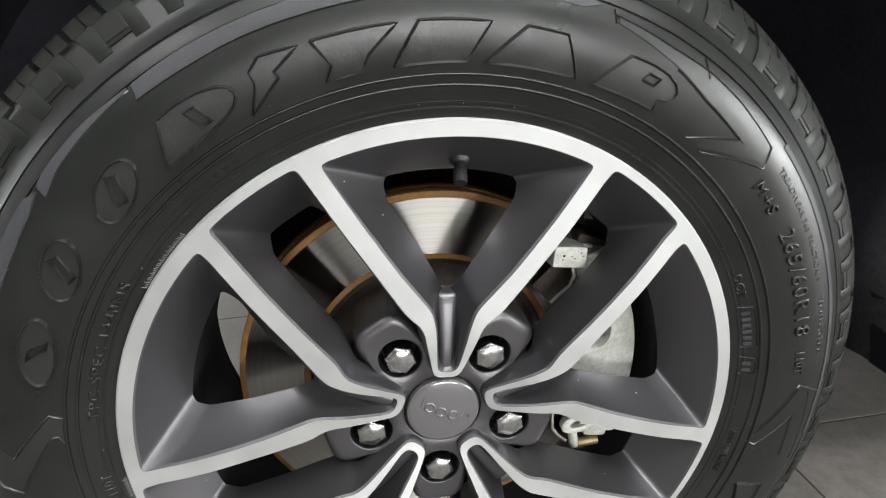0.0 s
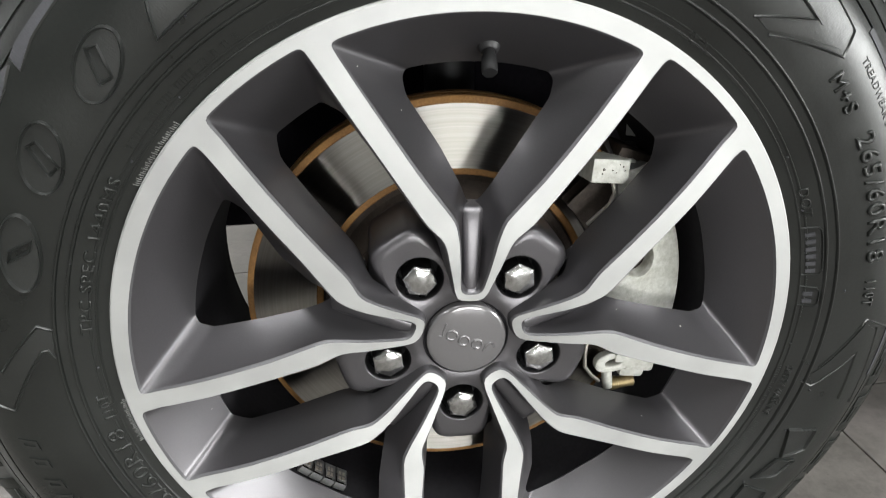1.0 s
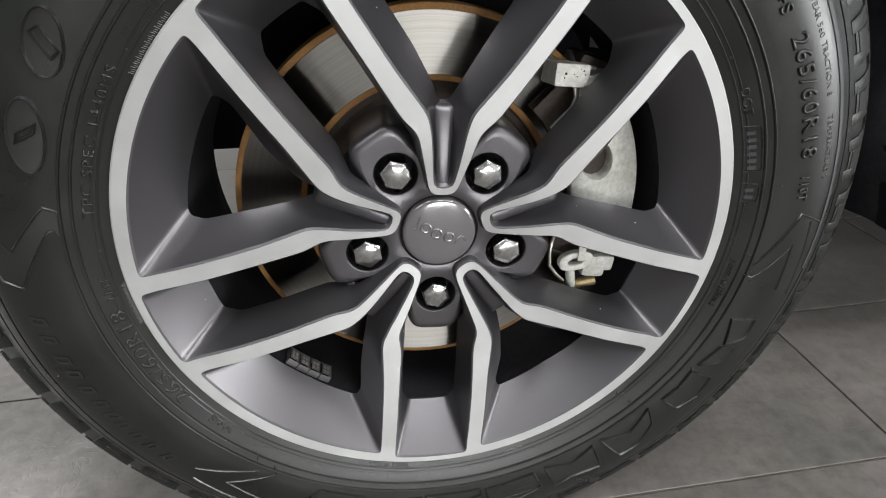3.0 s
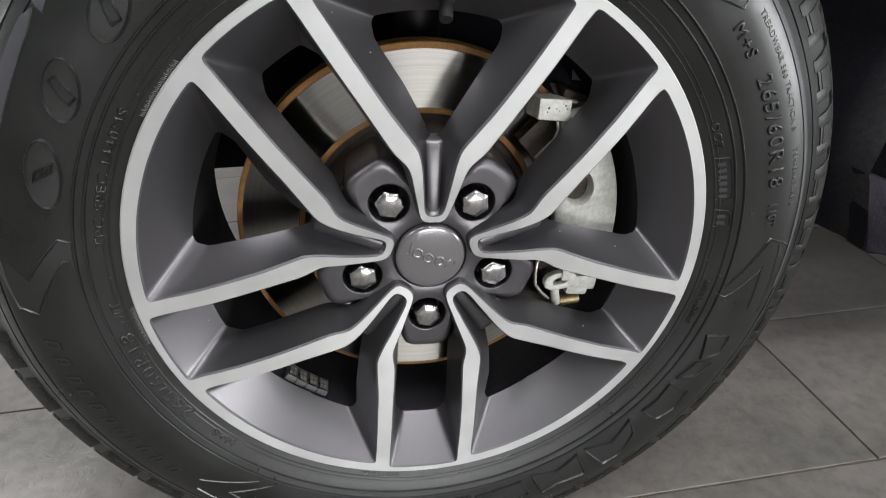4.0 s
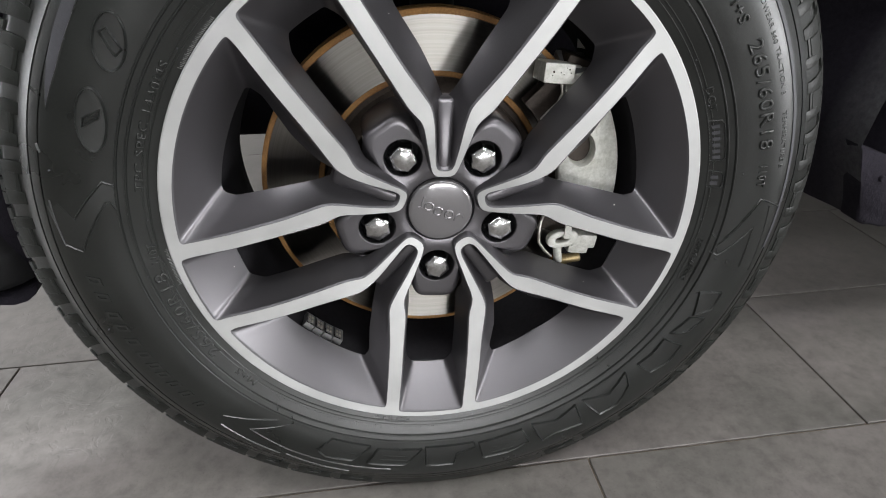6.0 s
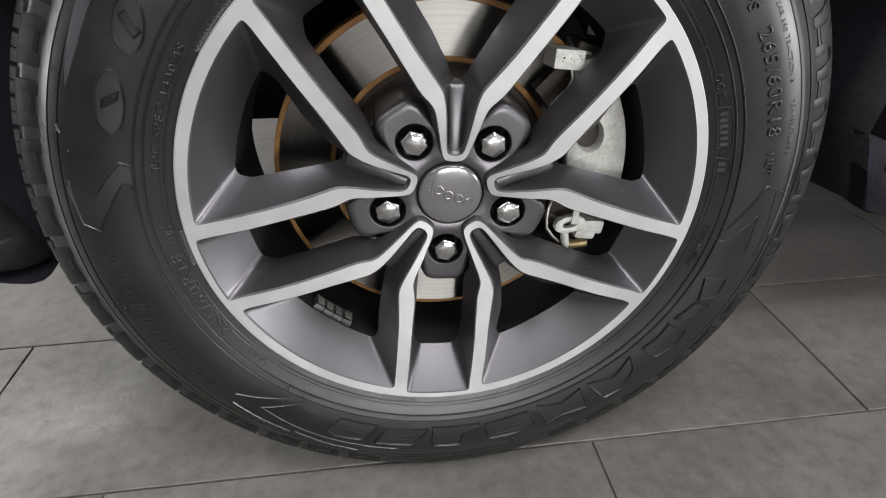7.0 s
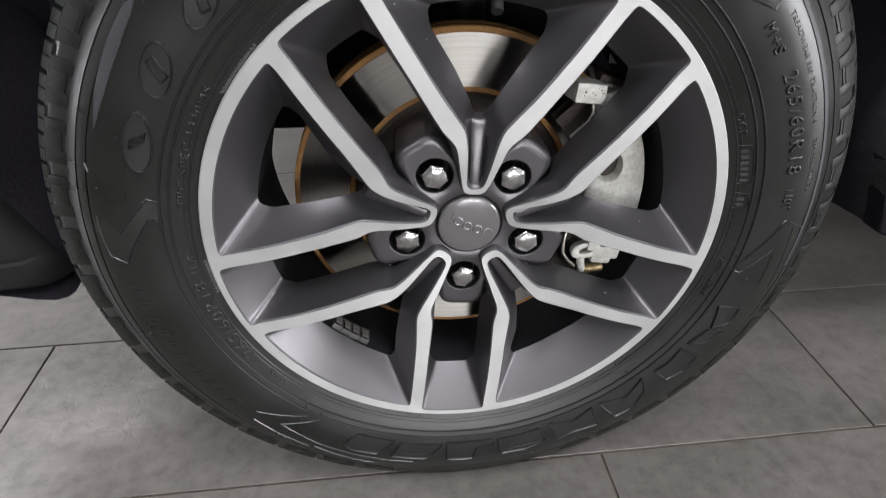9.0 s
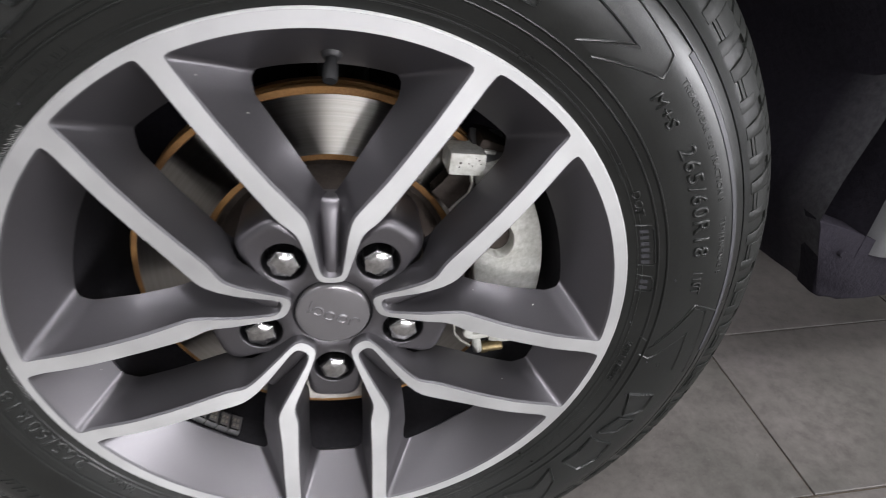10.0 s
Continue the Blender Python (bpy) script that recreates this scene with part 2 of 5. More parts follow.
def part(name, bm, material, parent, label="", sharp=38.0, smooth=True):
    """One bmesh as one mesh object under a thing or a part."""
    ob = new(name, mesh_of(name, bm, material, sharp, smooth))
    ob.parent = parent
    return tagged(ob, label)


def strip(bm, ring_a, ring_b, closed=True):
    n = len(ring_a)
    for i in range(n if closed else n - 1):
        j = (i + 1) % n
        try:
            bm.faces.new((ring_a[i], ring_a[j], ring_b[j], ring_b[i]))
        except ValueError:
            pass


def loft(bm, rings, closed=True):
    rows = [[bm.verts.new(p) for p in ring] for ring in rings]
    for a, b in zip(rows, rows[1:]):
        strip(bm, a, b, closed)
    return rows


def revolve(bm, profile, n=192, a0=0.0, a1=360.0, reshape=None):
    """Turn (r, y) points about the axle (y)."""
    full = abs(a1 - a0 - 360.0) < 1e-6
    count = n if full else n + 1
    rows = []
    for r, y in profile:
        row = []
        for i in range(count):
            t = radians(a0 + (a1 - a0) * i / n)
            p = Vector((r * math.cos(t), y, r * math.sin(t)))
            row.append(bm.verts.new(reshape(p) if reshape else p))
        rows.append(row)
    for a, b in zip(rows, rows[1:]):
        strip(bm, a, b, full)
    return rows


def cap_ring(bm, row):
    bm.faces.new(row)


def box(bm, size, place=None, bevel=0.0, seg=2):
    own = bmesh.new()
    bmesh.ops.create_cube(own, size=1.0)
    bmesh.ops.scale(own, vec=size, verts=own.verts)
    if bevel:
        bmesh.ops.bevel(own, geom=list(own.edges), offset=bevel, segments=seg, affect="EDGES", profile=0.6)
    if place is not None:
        bmesh.ops.transform(own, matrix=place, verts=own.verts)
    tmp = bpy.data.meshes.new("tmp")
    own.to_mesh(tmp)
    own.free()
    bm.from_mesh(tmp)
    bpy.data.meshes.remove(tmp)


def rod(bm, pts, radius, n=10, caps=True):
    """A round bar along a line of points."""
    pts = [Vector(p) for p in pts]
    rows = []
    side = None
    for i, p in enumerate(pts):
        d = (pts[min(i + 1, len(pts) - 1)] - pts[max(i - 1, 0)]).normalized()
        if side is None:
            side = d.orthogonal().normalized()
        side = (side - d * side.dot(d)).normalized()
        up = d.cross(side)
        r = radius[i] if isinstance(radius, (list, tuple)) else radius
        rows.append([bm.verts.new(p + (side * math.cos(k * math.tau / n) + up * math.sin(k * math.tau / n)) * r) for k in range(n)])
    for a, b in zip(rows, rows[1:]):
        strip(bm, a, b)
    if caps:
        cap_ring(bm, rows[0])
        cap_ring(bm, rows[-1])


def polar(r, deg, y=0.0):
    return Vector((r * math.cos(radians(deg)), y, r * math.sin(radians(deg))))


def slab(bm, outline, y0, y1, bevel=0.0):
    """A plate of (x, z) outline between depths y0 (front) and y1."""
    front = [bm.verts.new((x, y0, z)) for x, z in outline]
    back = [bm.verts.new((x, y1, z)) for x, z in outline]
    f = bm.faces.new(front)
    bm.faces.new(back)
    strip(bm, front, back)
    if bevel:
        bmesh.ops.bevel(bm, geom=list(f.edges), offset=bevel, segments=3, affect="EDGES", profile=0.5)


# ---- the room ----
def plain_slab(name, size, centre, material):
    bm = bmesh.new()
    box(bm, size)
    ob = new(name, mesh_of(name, bm, material))
    ob.location = centre
    return ob


floor = tagged(plain_slab("floor", (13.0, 12.0, 0.1), (0, -0.5, -0.0535), GROUT), "grey porcelain tile floor with brown joints", "floor", kind="structure")
tagged(plain_slab("ceiling", (13.0, 12.0, 0.1), (0, -0.5, 3.2), WALL), "plain grey showroom ceiling", "ceiling", kind="structure")


def pierced_wall(name, turn, place, length, l0, l1, z0, z1):
    """A wall along its own x, 15 cm thick, with one opening from l0 to l1 and z0 to z1."""
    bm = bmesh.new()
    half, low, high = length / 2, -0.05, 3.15
    for a, b, c, d in ((-half, l0, low, high), (l1, half, low, high), (l0, l1, low, z0), (l0, l1, z1, high)):
        box(bm, (b - a, 0.15, d - c), Matrix.Translation(((a + b) / 2, 0, (c + d) / 2)))
    ob = new(name, mesh_of(name, bm, WALL))
    ob.matrix_world = pose(*place, 0, 0, turn)
    return tagged(ob, "plain grey showroom wall with an opening for an added lamp", "wall", kind="structure")


# unseen frame, added with its wall opening to house a fill lamp
def frame_opening(name, turn, place, l0, l1, z0, z1):
    win = thing(name, "dark frame round an opening that holds an unseen added lamp", "window", pose(*place, 0, 0, turn), kind="structure")
    bars = [((l0 + l1) / 2, z0 + 0.02, l1 - l0, 0.04), ((l0 + l1) / 2, z1 - 0.02, l1 - l0, 0.04), (l0 + 0.02, (z0 + z1) / 2, 0.04, z1 - z0 - 0.08), (l1 - 0.02, (z0 + z1) / 2, 0.04, z1 - z0 - 0.08)]
    for x, z, w, h in bars:
        bm = bmesh.new()
        box(bm, (w, 0.06, h), Matrix.Translation((x, -0.03, z)), 0.004)
        part("opening_frame", bm, BUMPER, win)


tagged(plain_slab("wall_north", (13.0, 0.15, 3.2), (0, 5.45, 1.55), WALL), "plain grey showroom wall", "wall", kind="structure")
for side, name, turn, place, length, hole in (
        ("wall_west", "lamp_opening_1", 90, (-6.4, -0.5, 0), 11.6, (1.0, 5.0, 0.15, 2.75)),
        ("wall_east", "lamp_opening_2", -90, (6.4, -0.5, 0), 11.6, (1.45, 5.75, 0.04, 1.46)),
        ("wall_south", "lamp_opening_3", 180, (0, -6.45, 0), 13.0, (-2.75, 0.35, 0.03, 1.07))):
    pierced_wall(side, turn, place, length, *hole)
    frame_opening(name, turn, place, *hole)


def ceiling_light(x, y, sx, sy, label):
    """A shallow white tray, unseen, added under the ceiling round a lamp panel."""
    lamp = thing("ceiling_light", label, "ceiling light", pose(x, y, 3.15), "ceiling lights")
    for px, py, w, d in ((0, sy / 2 + 0.02, sx + 0.08, 0.04), (0, -sy / 2 - 0.02, sx + 0.08, 0.04), (sx / 2 + 0.02, 0, 0.04, sy), (-sx / 2 - 0.02, 0, 0.04, sy)):
        bm = bmesh.new()
        box(bm, (w, d, 0.09), Matrix.Translation((px, py, -0.045)), 0.004)
        part("frame", bm, WALL, lamp)
    bm = bmesh.new()
    box(bm, (sx, sy, 0.03), Matrix.Translation((0, 0, -0.06)))
    part("diffuser", bm, WALL, lamp)


for x, y, w in CEILING_LAMPS:
    ceiling_light(x, y, 1.2, 0.4, "narrow white framed panel light under the ceiling")
ceiling_light(0.2, -1.25, 2.4, 1.3, "wide white framed panel light under the ceiling")


# ---- the wheel ----
HUB, SPIN = 0.3757, 4.385
wheel_place = pose(0, 0, HUB, 0, SPIN, 0)
wheel = thing("wheel_assembly", "two-tone ten-spoke alloy wheel with black tyre on grey tiles", "wheel", wheel_place)

# the spoke faces bulge outward between hub and lip
FACE_R, FACE_Y = (0.0, 0.036, 0.05, 0.065, 0.080, 0.095, 0.115, 0.14, 0.165, 0.19, 0.21, 0.228, 0.26), (0.0168, 0.0150, 0.0098, 0.0044, -0.0004, -0.0032, -0.0050, -0.0064, -0.0068, -0.0060, -0.0036, -0.0008, 0.0)


def face_y(r):
    return float(np.interp(r, FACE_R, FACE_Y))


def ring_of(keys, axis, counts, arc=(), smooth=2, lift=None):
    """A closed loop from half its key points (u across, w outward, y deep), mirrored about the axis at that angle; arcs turn about the hub.
    lift: depth behind the bulged face, in place of the keys' own."""
    k = [Vector(p) for p in keys]
    half = []
    for i, (a, b) in enumerate(zip(k, k[1:])):
        for s in range(counts[i]):
            t = s / counts[i]
            if i in arc:
                ra, rb = math.hypot(a.x, a.y), math.hypot(b.x, b.y)
                ta, tb = math.atan2(a.x, a.y), math.atan2(b.x, b.y)
                r, g = ra + (rb - ra) * t, ta + (tb - ta) * t
                half.append(Vector((r * math.sin(g), r * math.cos(g), a.z + (b.z - a.z) * t)))
            else:
                half.append(a.lerp(b, t))
    half.append(k[-1])
    loop = half + [Vector((-p.x, p.y, p.z)) for p in reversed(half[1:-1])]
    for _ in range(smooth):
        loop = [loop[i] * 0.5 + (loop[i - 1] + loop[(i + 1) % len(loop)]) * 0.25 for i in range(len(loop))]
    ca, sa = math.cos(radians(axis)), math.sin(radians(axis))
    return [Vector((p.y * ca - p.x * sa, p.z if lift is None else face_y(math.hypot(p.x, p.y)) + lift, p.y * sa + p.x * ca)) for p in loop]


def on_face(keys):
    return [(u, w, face_y(math.hypot(u, w))) for u, w in keys]


# half outlines of a window inside a V of spokes, from the machined face down to the back opening
V_FACE = on_face(((0, 0.2378), (0.0958, 0.2181), (0.0913, 0.2103), (0.0836, 0.1990), (0.0416, 0.1383), (0.0172, 0.1070), (0.0136, 0.0925), (0.0082, 0.0446), (0, 0.0424)))
BEVEL_DEPTH = 0.0021
V_STEP = ((0, -0.0014), (-0.0024, -0.0011), (-0.0024, -0.0008), (-0.0025, -0.0004), (-0.0024, 0.0016), (-0.0020, 0.0016), (-0.0019, 0.0008), (-0.0016, 0.0012), (0, 0.0018))
V_EDGE = [(u + 0.65 * du, w + 0.65 * dw, y + BEVEL_DEPTH) for (u, w, y), (du, dw) in zip(V_FACE, V_STEP)]
V_MID = ((0, 0.2205, 0.0215), (0.0712, 0.2080, 0.0216), (0.0701, 0.2024, 0.0196), (0.0647, 0.1905, 0.0180), (0.0346, 0.1468, 0.0150), (0.0142, 0.1110, 0.0148), (0.0104, 0.0900, 0.0205), (0.0062, 0.0500, 0.0195), (0, 0.0488, 0.0195))
V_BACK = ((0, 0.2045, 0.043), (0.0490, 0.1990, 0.0410), (0.0513, 0.1945, 0.0370), (0.0490, 0.1835, 0.0335), (0.0265, 0.1520, 0.0240), (0.0114, 0.1255, 0.0250), (0.0066, 0.1150, 0.0300), (0.0036, 0.1085, 0.0355), (0, 0.1065, 0.0375))
V_END = [(u + 0.022 if u > 0 else 0, w * 1.008 if w > 0.197 else w * 0.99 - (0.02 if w < 0.13 else 0), 0.046 if w > 0.197 else 0.054) for u, w, _ in V_BACK]
V_COUNTS, STAR_COUNTS = (26, 4, 6, 12, 9, 4, 9, 3), (3, 10, 4, 10, 13, 6, 12)
# half outlines of the star that the V spokes leave free: between hub, wheel nuts and rim
S_FACE = on_face(((0.0213, 0.0293), (0.0137, 0.0366), (0.0358, 0.0885), (0.0326, 0.1050), (0.0344, 0.1526), (0.0359, 0.2220), (0.0362, 0.2398), (0, 0.2423)))
S_STEP = ((-0.0007, -0.0009), (-0.0015, -0.0005), (-0.0020, 0.0003), (-0.0020, 0.0006), (-0.0021, 0), (-0.0021, -0.0005), (-0.0020, -0.0012), (0, -0.0012))
S_EDGE = [(u + 0.65 * du, w + 0.65 * dw, y + BEVEL_DEPTH) for (u, w, y), (du, dw) in zip(S_FACE, S_STEP)]
S_MID = ((0.0202, 0.0278, 0.0195), (0.0122, 0.0355, 0.0190), (0.0310, 0.0880, 0.0150), (0.0272, 0.1040, 0.022), (0.0298, 0.1535, 0.021), (0.0303, 0.2060, 0.021), (0.0268, 0.2213, 0.0215), (0, 0.2240, 0.020))
S_BACK = ((0.0200, 0.0275, 0.0245), (0.0119, 0.0352, 0.0245), (0.0290, 0.0852, 0.0245), (0.0250, 0.1040, 0.040), (0.0265, 0.1550, 0.039), (0.0264, 0.1905, 0.040), (0.0192, 0.2040, 0.043), (0, 0.2048, 0.043))
S_END = [(u if y < 0.03 or u == 0 else u + 0.018, w if y < 0.03 else w * 1.006, 0.026 if y < 0.03 else 0.047) for u, w, y in S_BACK]


def star_ring(keys, smooth=2, lift=None):
    """All five free sectors joined into one loop."""
    loop = []
    for k in range(5):
        axis = 54 + 72 * k
        pts = [Vector(p) for p in keys]
        half = []
        for i, (a, b) in enumerate(zip(pts, pts[1:])):
            for s in range(STAR_COUNTS[i]):
                t = s / STAR_COUNTS[i]
                if i == 6:
                    ra, rb, ta, tb = math.hypot(a.x, a.y), math.hypot(b.x, b.y), math.atan2(a.x, a.y), 0.0
                    r, g = ra + (rb - ra) * t, ta + (tb - ta) * t
                    half.append(Vector((r * math.sin(g), r * math.cos(g), a.z + (b.z - a.z) * t)))
                else:
                    half.append(a.lerp(b, t))
        half.append(pts[-1])
        full = [Vector((-p.x, p.y, p.z)) for p in half] + list(reversed(half[1:-1]))
        ca, sa = math.cos(radians(axis)), math.sin(radians(axis))
        loop += [Vector((p.y * ca - p.x * sa, p.z, p.y * sa + p.x * ca)) for p in full]
    for _ in range(smooth):
        loop = [loop[i] * 0.5 + (loop[i - 1] + loop[(i + 1) % len(loop)]) * 0.25 for i in range(len(loop))]
    if lift is not None:
        loop = [Vector((p.x, face_y(math.hypot(p.x, p.z)) + lift, p.z)) for p in loop]
    return loop


def build_rim():
    v_axes = [90 + 72 * k for k in range(5)]
    # machined face: one sheet with five V windows and the star cut out
    bm = bmesh.new()
    loops = [[polar(0.2483, 360 * i / 240, 0.0) for i in range(240)]]
    loops += [ring_of(V_FACE, a, V_COUNTS, arc=(0,)) for a in v_axes]
    loops.append(star_ring(S_FACE))
    edges = []
    for lp in loops:
        vs = [bm.verts.new((p.x, 0, p.z)) for p in lp]
        edges += [bm.edges.new((vs[i], vs[(i + 1) % len(vs)])) for i in range(len(vs))]
    bmesh.ops.triangle_fill(bm, edges=edges, use_beauty=True, normal=(0, -1, 0))
    for v in bm.verts:
        v.co.y = face_y(math.hypot(v.co.x, v.co.z))
    rim = part("rim", bm, MACHINED, wheel, "bright machined spoke faces and rim lip", sharp=60)
    # rolled outer lip
    bm = bmesh.new()
    revolve(bm, ((0.2483, 0.0), (0.2492, 0.0004), (0.2498, 0.0014), (0.2499, 0.0030), (0.2490, 0.0070), (0.2450, 0.012)), 240)
    part("rim_lip", bm, MACHINED, rim)
    # painted flanks of every window
    for a in v_axes:
        bm = bmesh.new()
        loft(bm, [ring_of(k, a, V_COUNTS, arc=(0,), lift=h) for k, h in ((V_EDGE, BEVEL_DEPTH), (V_MID, None), (V_BACK, None), (V_END, None))])
        # pillowed rib that fills the bottom of the groove
        ca, sa = math.cos(radians(a)), math.sin(radians(a))
        rows = []
        for w in (0.0445, 0.0465, 0.050, 0.056, 0.063, 0.071, 0.080, 0.089, 0.097, 0.102, 0.1050, 0.1070, 0.1080):
            top = float(np.interp(w, (0.0445, 0.0465, 0.056, 0.080, 0.100, 0.1050, 0.1070, 0.1080), (0.0215, 0.0160, 0.0165, 0.0205, 0.0250, 0.0275, 0.0320, 0.0400)))
            hw = float(np.interp(w, (0.045, 0.09, 0.108), (0.0076, 0.0110, 0.0128)))
            row = []
            for q, dy in ((-1, 0.012), (-0.82, 0.0050), (-0.64, 0.0016), (-0.5, 0.0004), (-0.3, 0.0), (0, -0.0002), (0.3, 0.0), (0.5, 0.0004), (0.64, 0.0016), (0.82, 0.0050), (1, 0.012)):
                u = q * hw
                row.append(Vector((w * ca - u * sa, top + dy, w * sa + u * ca)))
            rows.append(row)
        loft(bm, rows, closed=False)
        part("window_flank", bm, PAINT, rim, "satin dark grey painted flank", sharp=40)
        bm = bmesh.new()
        loft(bm, [ring_of(k, a, V_COUNTS, arc=(0,), lift=h) for k, h in ((V_FACE, 0.0), (V_EDGE, BEVEL_DEPTH))])
        part("edge_bevel", bm, BEVEL, rim, "mid-grey lacquered bevel", sharp=75)
    bm = bmesh.new()
    loft(bm, [star_ring(k, lift=h) for k, h in ((S_FACE, 0.0), (S_EDGE, BEVEL_DEPTH))])
    part("edge_bevel", bm, BEVEL, rim, "mid-grey lacquered bevel", sharp=75)
    bm = bmesh.new()
    loft(bm, [star_ring(k, lift=h) for k, h in ((S_EDGE, BEVEL_DEPTH), (S_MID, None), (S_BACK, None), (S_END, None))])
    # rounded boss outside each nut, falling to the back openings
    for k in range(5):
        a = 54 + 72 * k
        ca, sa = math.cos(radians(a)), math.sin(radians(a))
        rows = []
        # flat pad with two rounded outer corners that rolls over to the back openings
        for q, dr, y in ((0, 0, 0.0222), (0.3, 0, 0.0221), (0.55, 0, 0.0220), (1, -0.0082, 0.0220), (1, -0.0058, 0.0223), (1, -0.0038, 0.0229), (1, -0.0021, 0.0240), (1, -0.0008, 0.0256), (1, 0.0, 0.0285), (1, 0.0006, 0.0320), (1, 0.0010, 0.0380), (1, 0.0010, 0.0800)):
            row = []
            for j in range(65):
                g = -115 + 230 * j / 64
                edge = ((max(0.0, math.cos(radians(g))) / 0.0392) ** 4 + (abs(math.sin(radians(g))) / 0.0250) ** 4) ** (-1 / 4)
                d = 0.0187 + (edge - 0.0187) * q + dr * min(1.0, (edge - 0.0187) / 0.010)
                if y > 0.03:
                    d += 0.0080 * min(1.0, max(0.0, (abs(g) - 42) / 18)) * (0.4 if y < 0.035 else 1.0)
                u, w = d * math.sin(radians(g)), 0.0635 + d * math.cos(radians(g))
                row.append(Vector((w * ca - u * sa, y + 0.0016 * max(0.0, (abs(g) - 75) / 40), w * sa + u * ca)))
            rows.append(row)
        loft(bm, rows, closed=False)
    part("spoke_flank", bm, PAINT, rim, "satin dark grey painted flank", sharp=40)
    # hub plate with the nut holes
    bm = bmesh.new()
    edges, holes = [], []
    outline = []
    for k in range(5):
        a = 54 + 72 * k
        ca, sa = math.cos(radians(a)), math.sin(radians(a))
        for u, w in ((-0.0190, 0.0360), (-0.0204, 0.0635), (-0.0190, 0.0760), (-0.0110, 0.0830), (0.0, 0.0845), (0.0110, 0.0830), (0.0190, 0.0760), (0.0204, 0.0635), (0.0190, 0.0360)):
            outline.append(Vector((w * ca - u * sa, 0, w * sa + u * ca)))
    vs = [bm.verts.new(p) for p in outline]
    edges += [bm.edges.new((vs[i], vs[(i + 1) % len(vs)])) for i in range(len(vs))]
    spots = [(polar(0.0635, 54 + 72 * k), 0.0186, 48) for k in range(5)] + [(Vector((0, 0, 0)), 0.0341, 72)]
    for c, r, n in spots:
        vs = [bm.verts.new(c + polar(r, 360 * i / n)) for i in range(n)]
        holes.append((c, r, vs))
        edges += [bm.edges.new((vs[i], vs[(i + 1) % n])) for i in range(n)]
    bmesh.ops.triangle_fill(bm, edges=edges, use_beauty=True, normal=(0, -1, 0))
    for v in bm.verts:
        v.co.y = 0.0226
    for c, r, vs in holes:
        last = vs
        for dr, dy in ((-0.0006, 0.0004), (-0.0009, 0.0012), (-0.0009, 0.008)):
            row = [bm.verts.new((c.x + (v.co.x - c.x) * (r + dr) / r, v.co.y + dy, c.z + (v.co.z - c.z) * (r + dr) / r)) for v in vs]
            strip(bm, last, row)
            last = row
    part("hub_plate", bm, PAINT, rim, "satin dark grey painted hub", sharp=50)
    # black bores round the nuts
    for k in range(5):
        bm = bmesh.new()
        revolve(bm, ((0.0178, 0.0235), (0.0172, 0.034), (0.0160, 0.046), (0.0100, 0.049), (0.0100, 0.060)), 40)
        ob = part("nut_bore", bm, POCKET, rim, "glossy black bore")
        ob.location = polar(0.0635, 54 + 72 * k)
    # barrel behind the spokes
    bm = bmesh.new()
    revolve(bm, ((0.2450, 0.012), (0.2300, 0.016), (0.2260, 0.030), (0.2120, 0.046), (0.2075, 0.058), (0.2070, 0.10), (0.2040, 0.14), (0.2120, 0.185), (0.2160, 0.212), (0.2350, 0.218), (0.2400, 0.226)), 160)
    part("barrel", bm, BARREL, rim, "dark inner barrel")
    return rim


rim = build_rim()


def build_cap():
    bm = bmesh.new()
    rows = revolve(bm, ((0.0312, 0.032), (0.0312, 0.0208), (0.0309, 0.0199), (0.0302, 0.0192), (0.0280, 0.0185), (0.0220, 0.0177), (0.0140, 0.0171), (0.0060, 0.0168), (0.0015, 0.0167)), 96)
    cap_ring(bm, rows[-1])
    cap = part("centre_cap", bm, CAP, wheel, "domed dark grey centre cap with raised mark")
    # black ring stands in for the shade between cap and hub
    bm = bmesh.new()
    revolve(bm, ((0.0309, 0.0262), (0.0333, 0.0258), (0.0338, 0.0280)), 96)
    part("gap_shade", bm, BARREL, cap, "black ring for the shade in the gap round the cap")
    # the maker's mark as plain raised pieces
    for x, z, kind in ((-0.0205, 0.0050, "hook"), (-0.0130, 0.0015, "ring"), (-0.0025, -0.0005, "ring"), (0.0085, -0.0008, "ring"), (0.0190, -0.0010, "arch")):
        bm = bmesh.new()
        if kind == "hook":
            pts = [(x, z + 0.0050), (x, z - 0.003), (x + 0.0010, z - 0.0062), (x - 0.002, z - 0.0072)]
        elif kind == "ring":
            pts = [(x + 0.0040 * math.cos(g), z + 0.0040 * math.sin(g)) for g in [radians(d) for d in range(0, 321, 20)]]
        else:
            pts = [(x - 0.0035, z - 0.0045), (x - 0.0035, z + 0.001), (x - 0.001, z + 0.0038), (x + 0.0025, z + 0.0032), (x + 0.0040, z + 0.0004)]
        rod(bm, [(px, 0.0171 + 0.0023 * (math.hypot(px, pz) / 0.030) ** 2, pz) for px, pz in pts], 0.0012, 8)
        part("mark", bm, MARK, cap, "raised silvery mark")
    cap.rotation_euler = (0, radians(17), 0)
    return cap


build_cap()


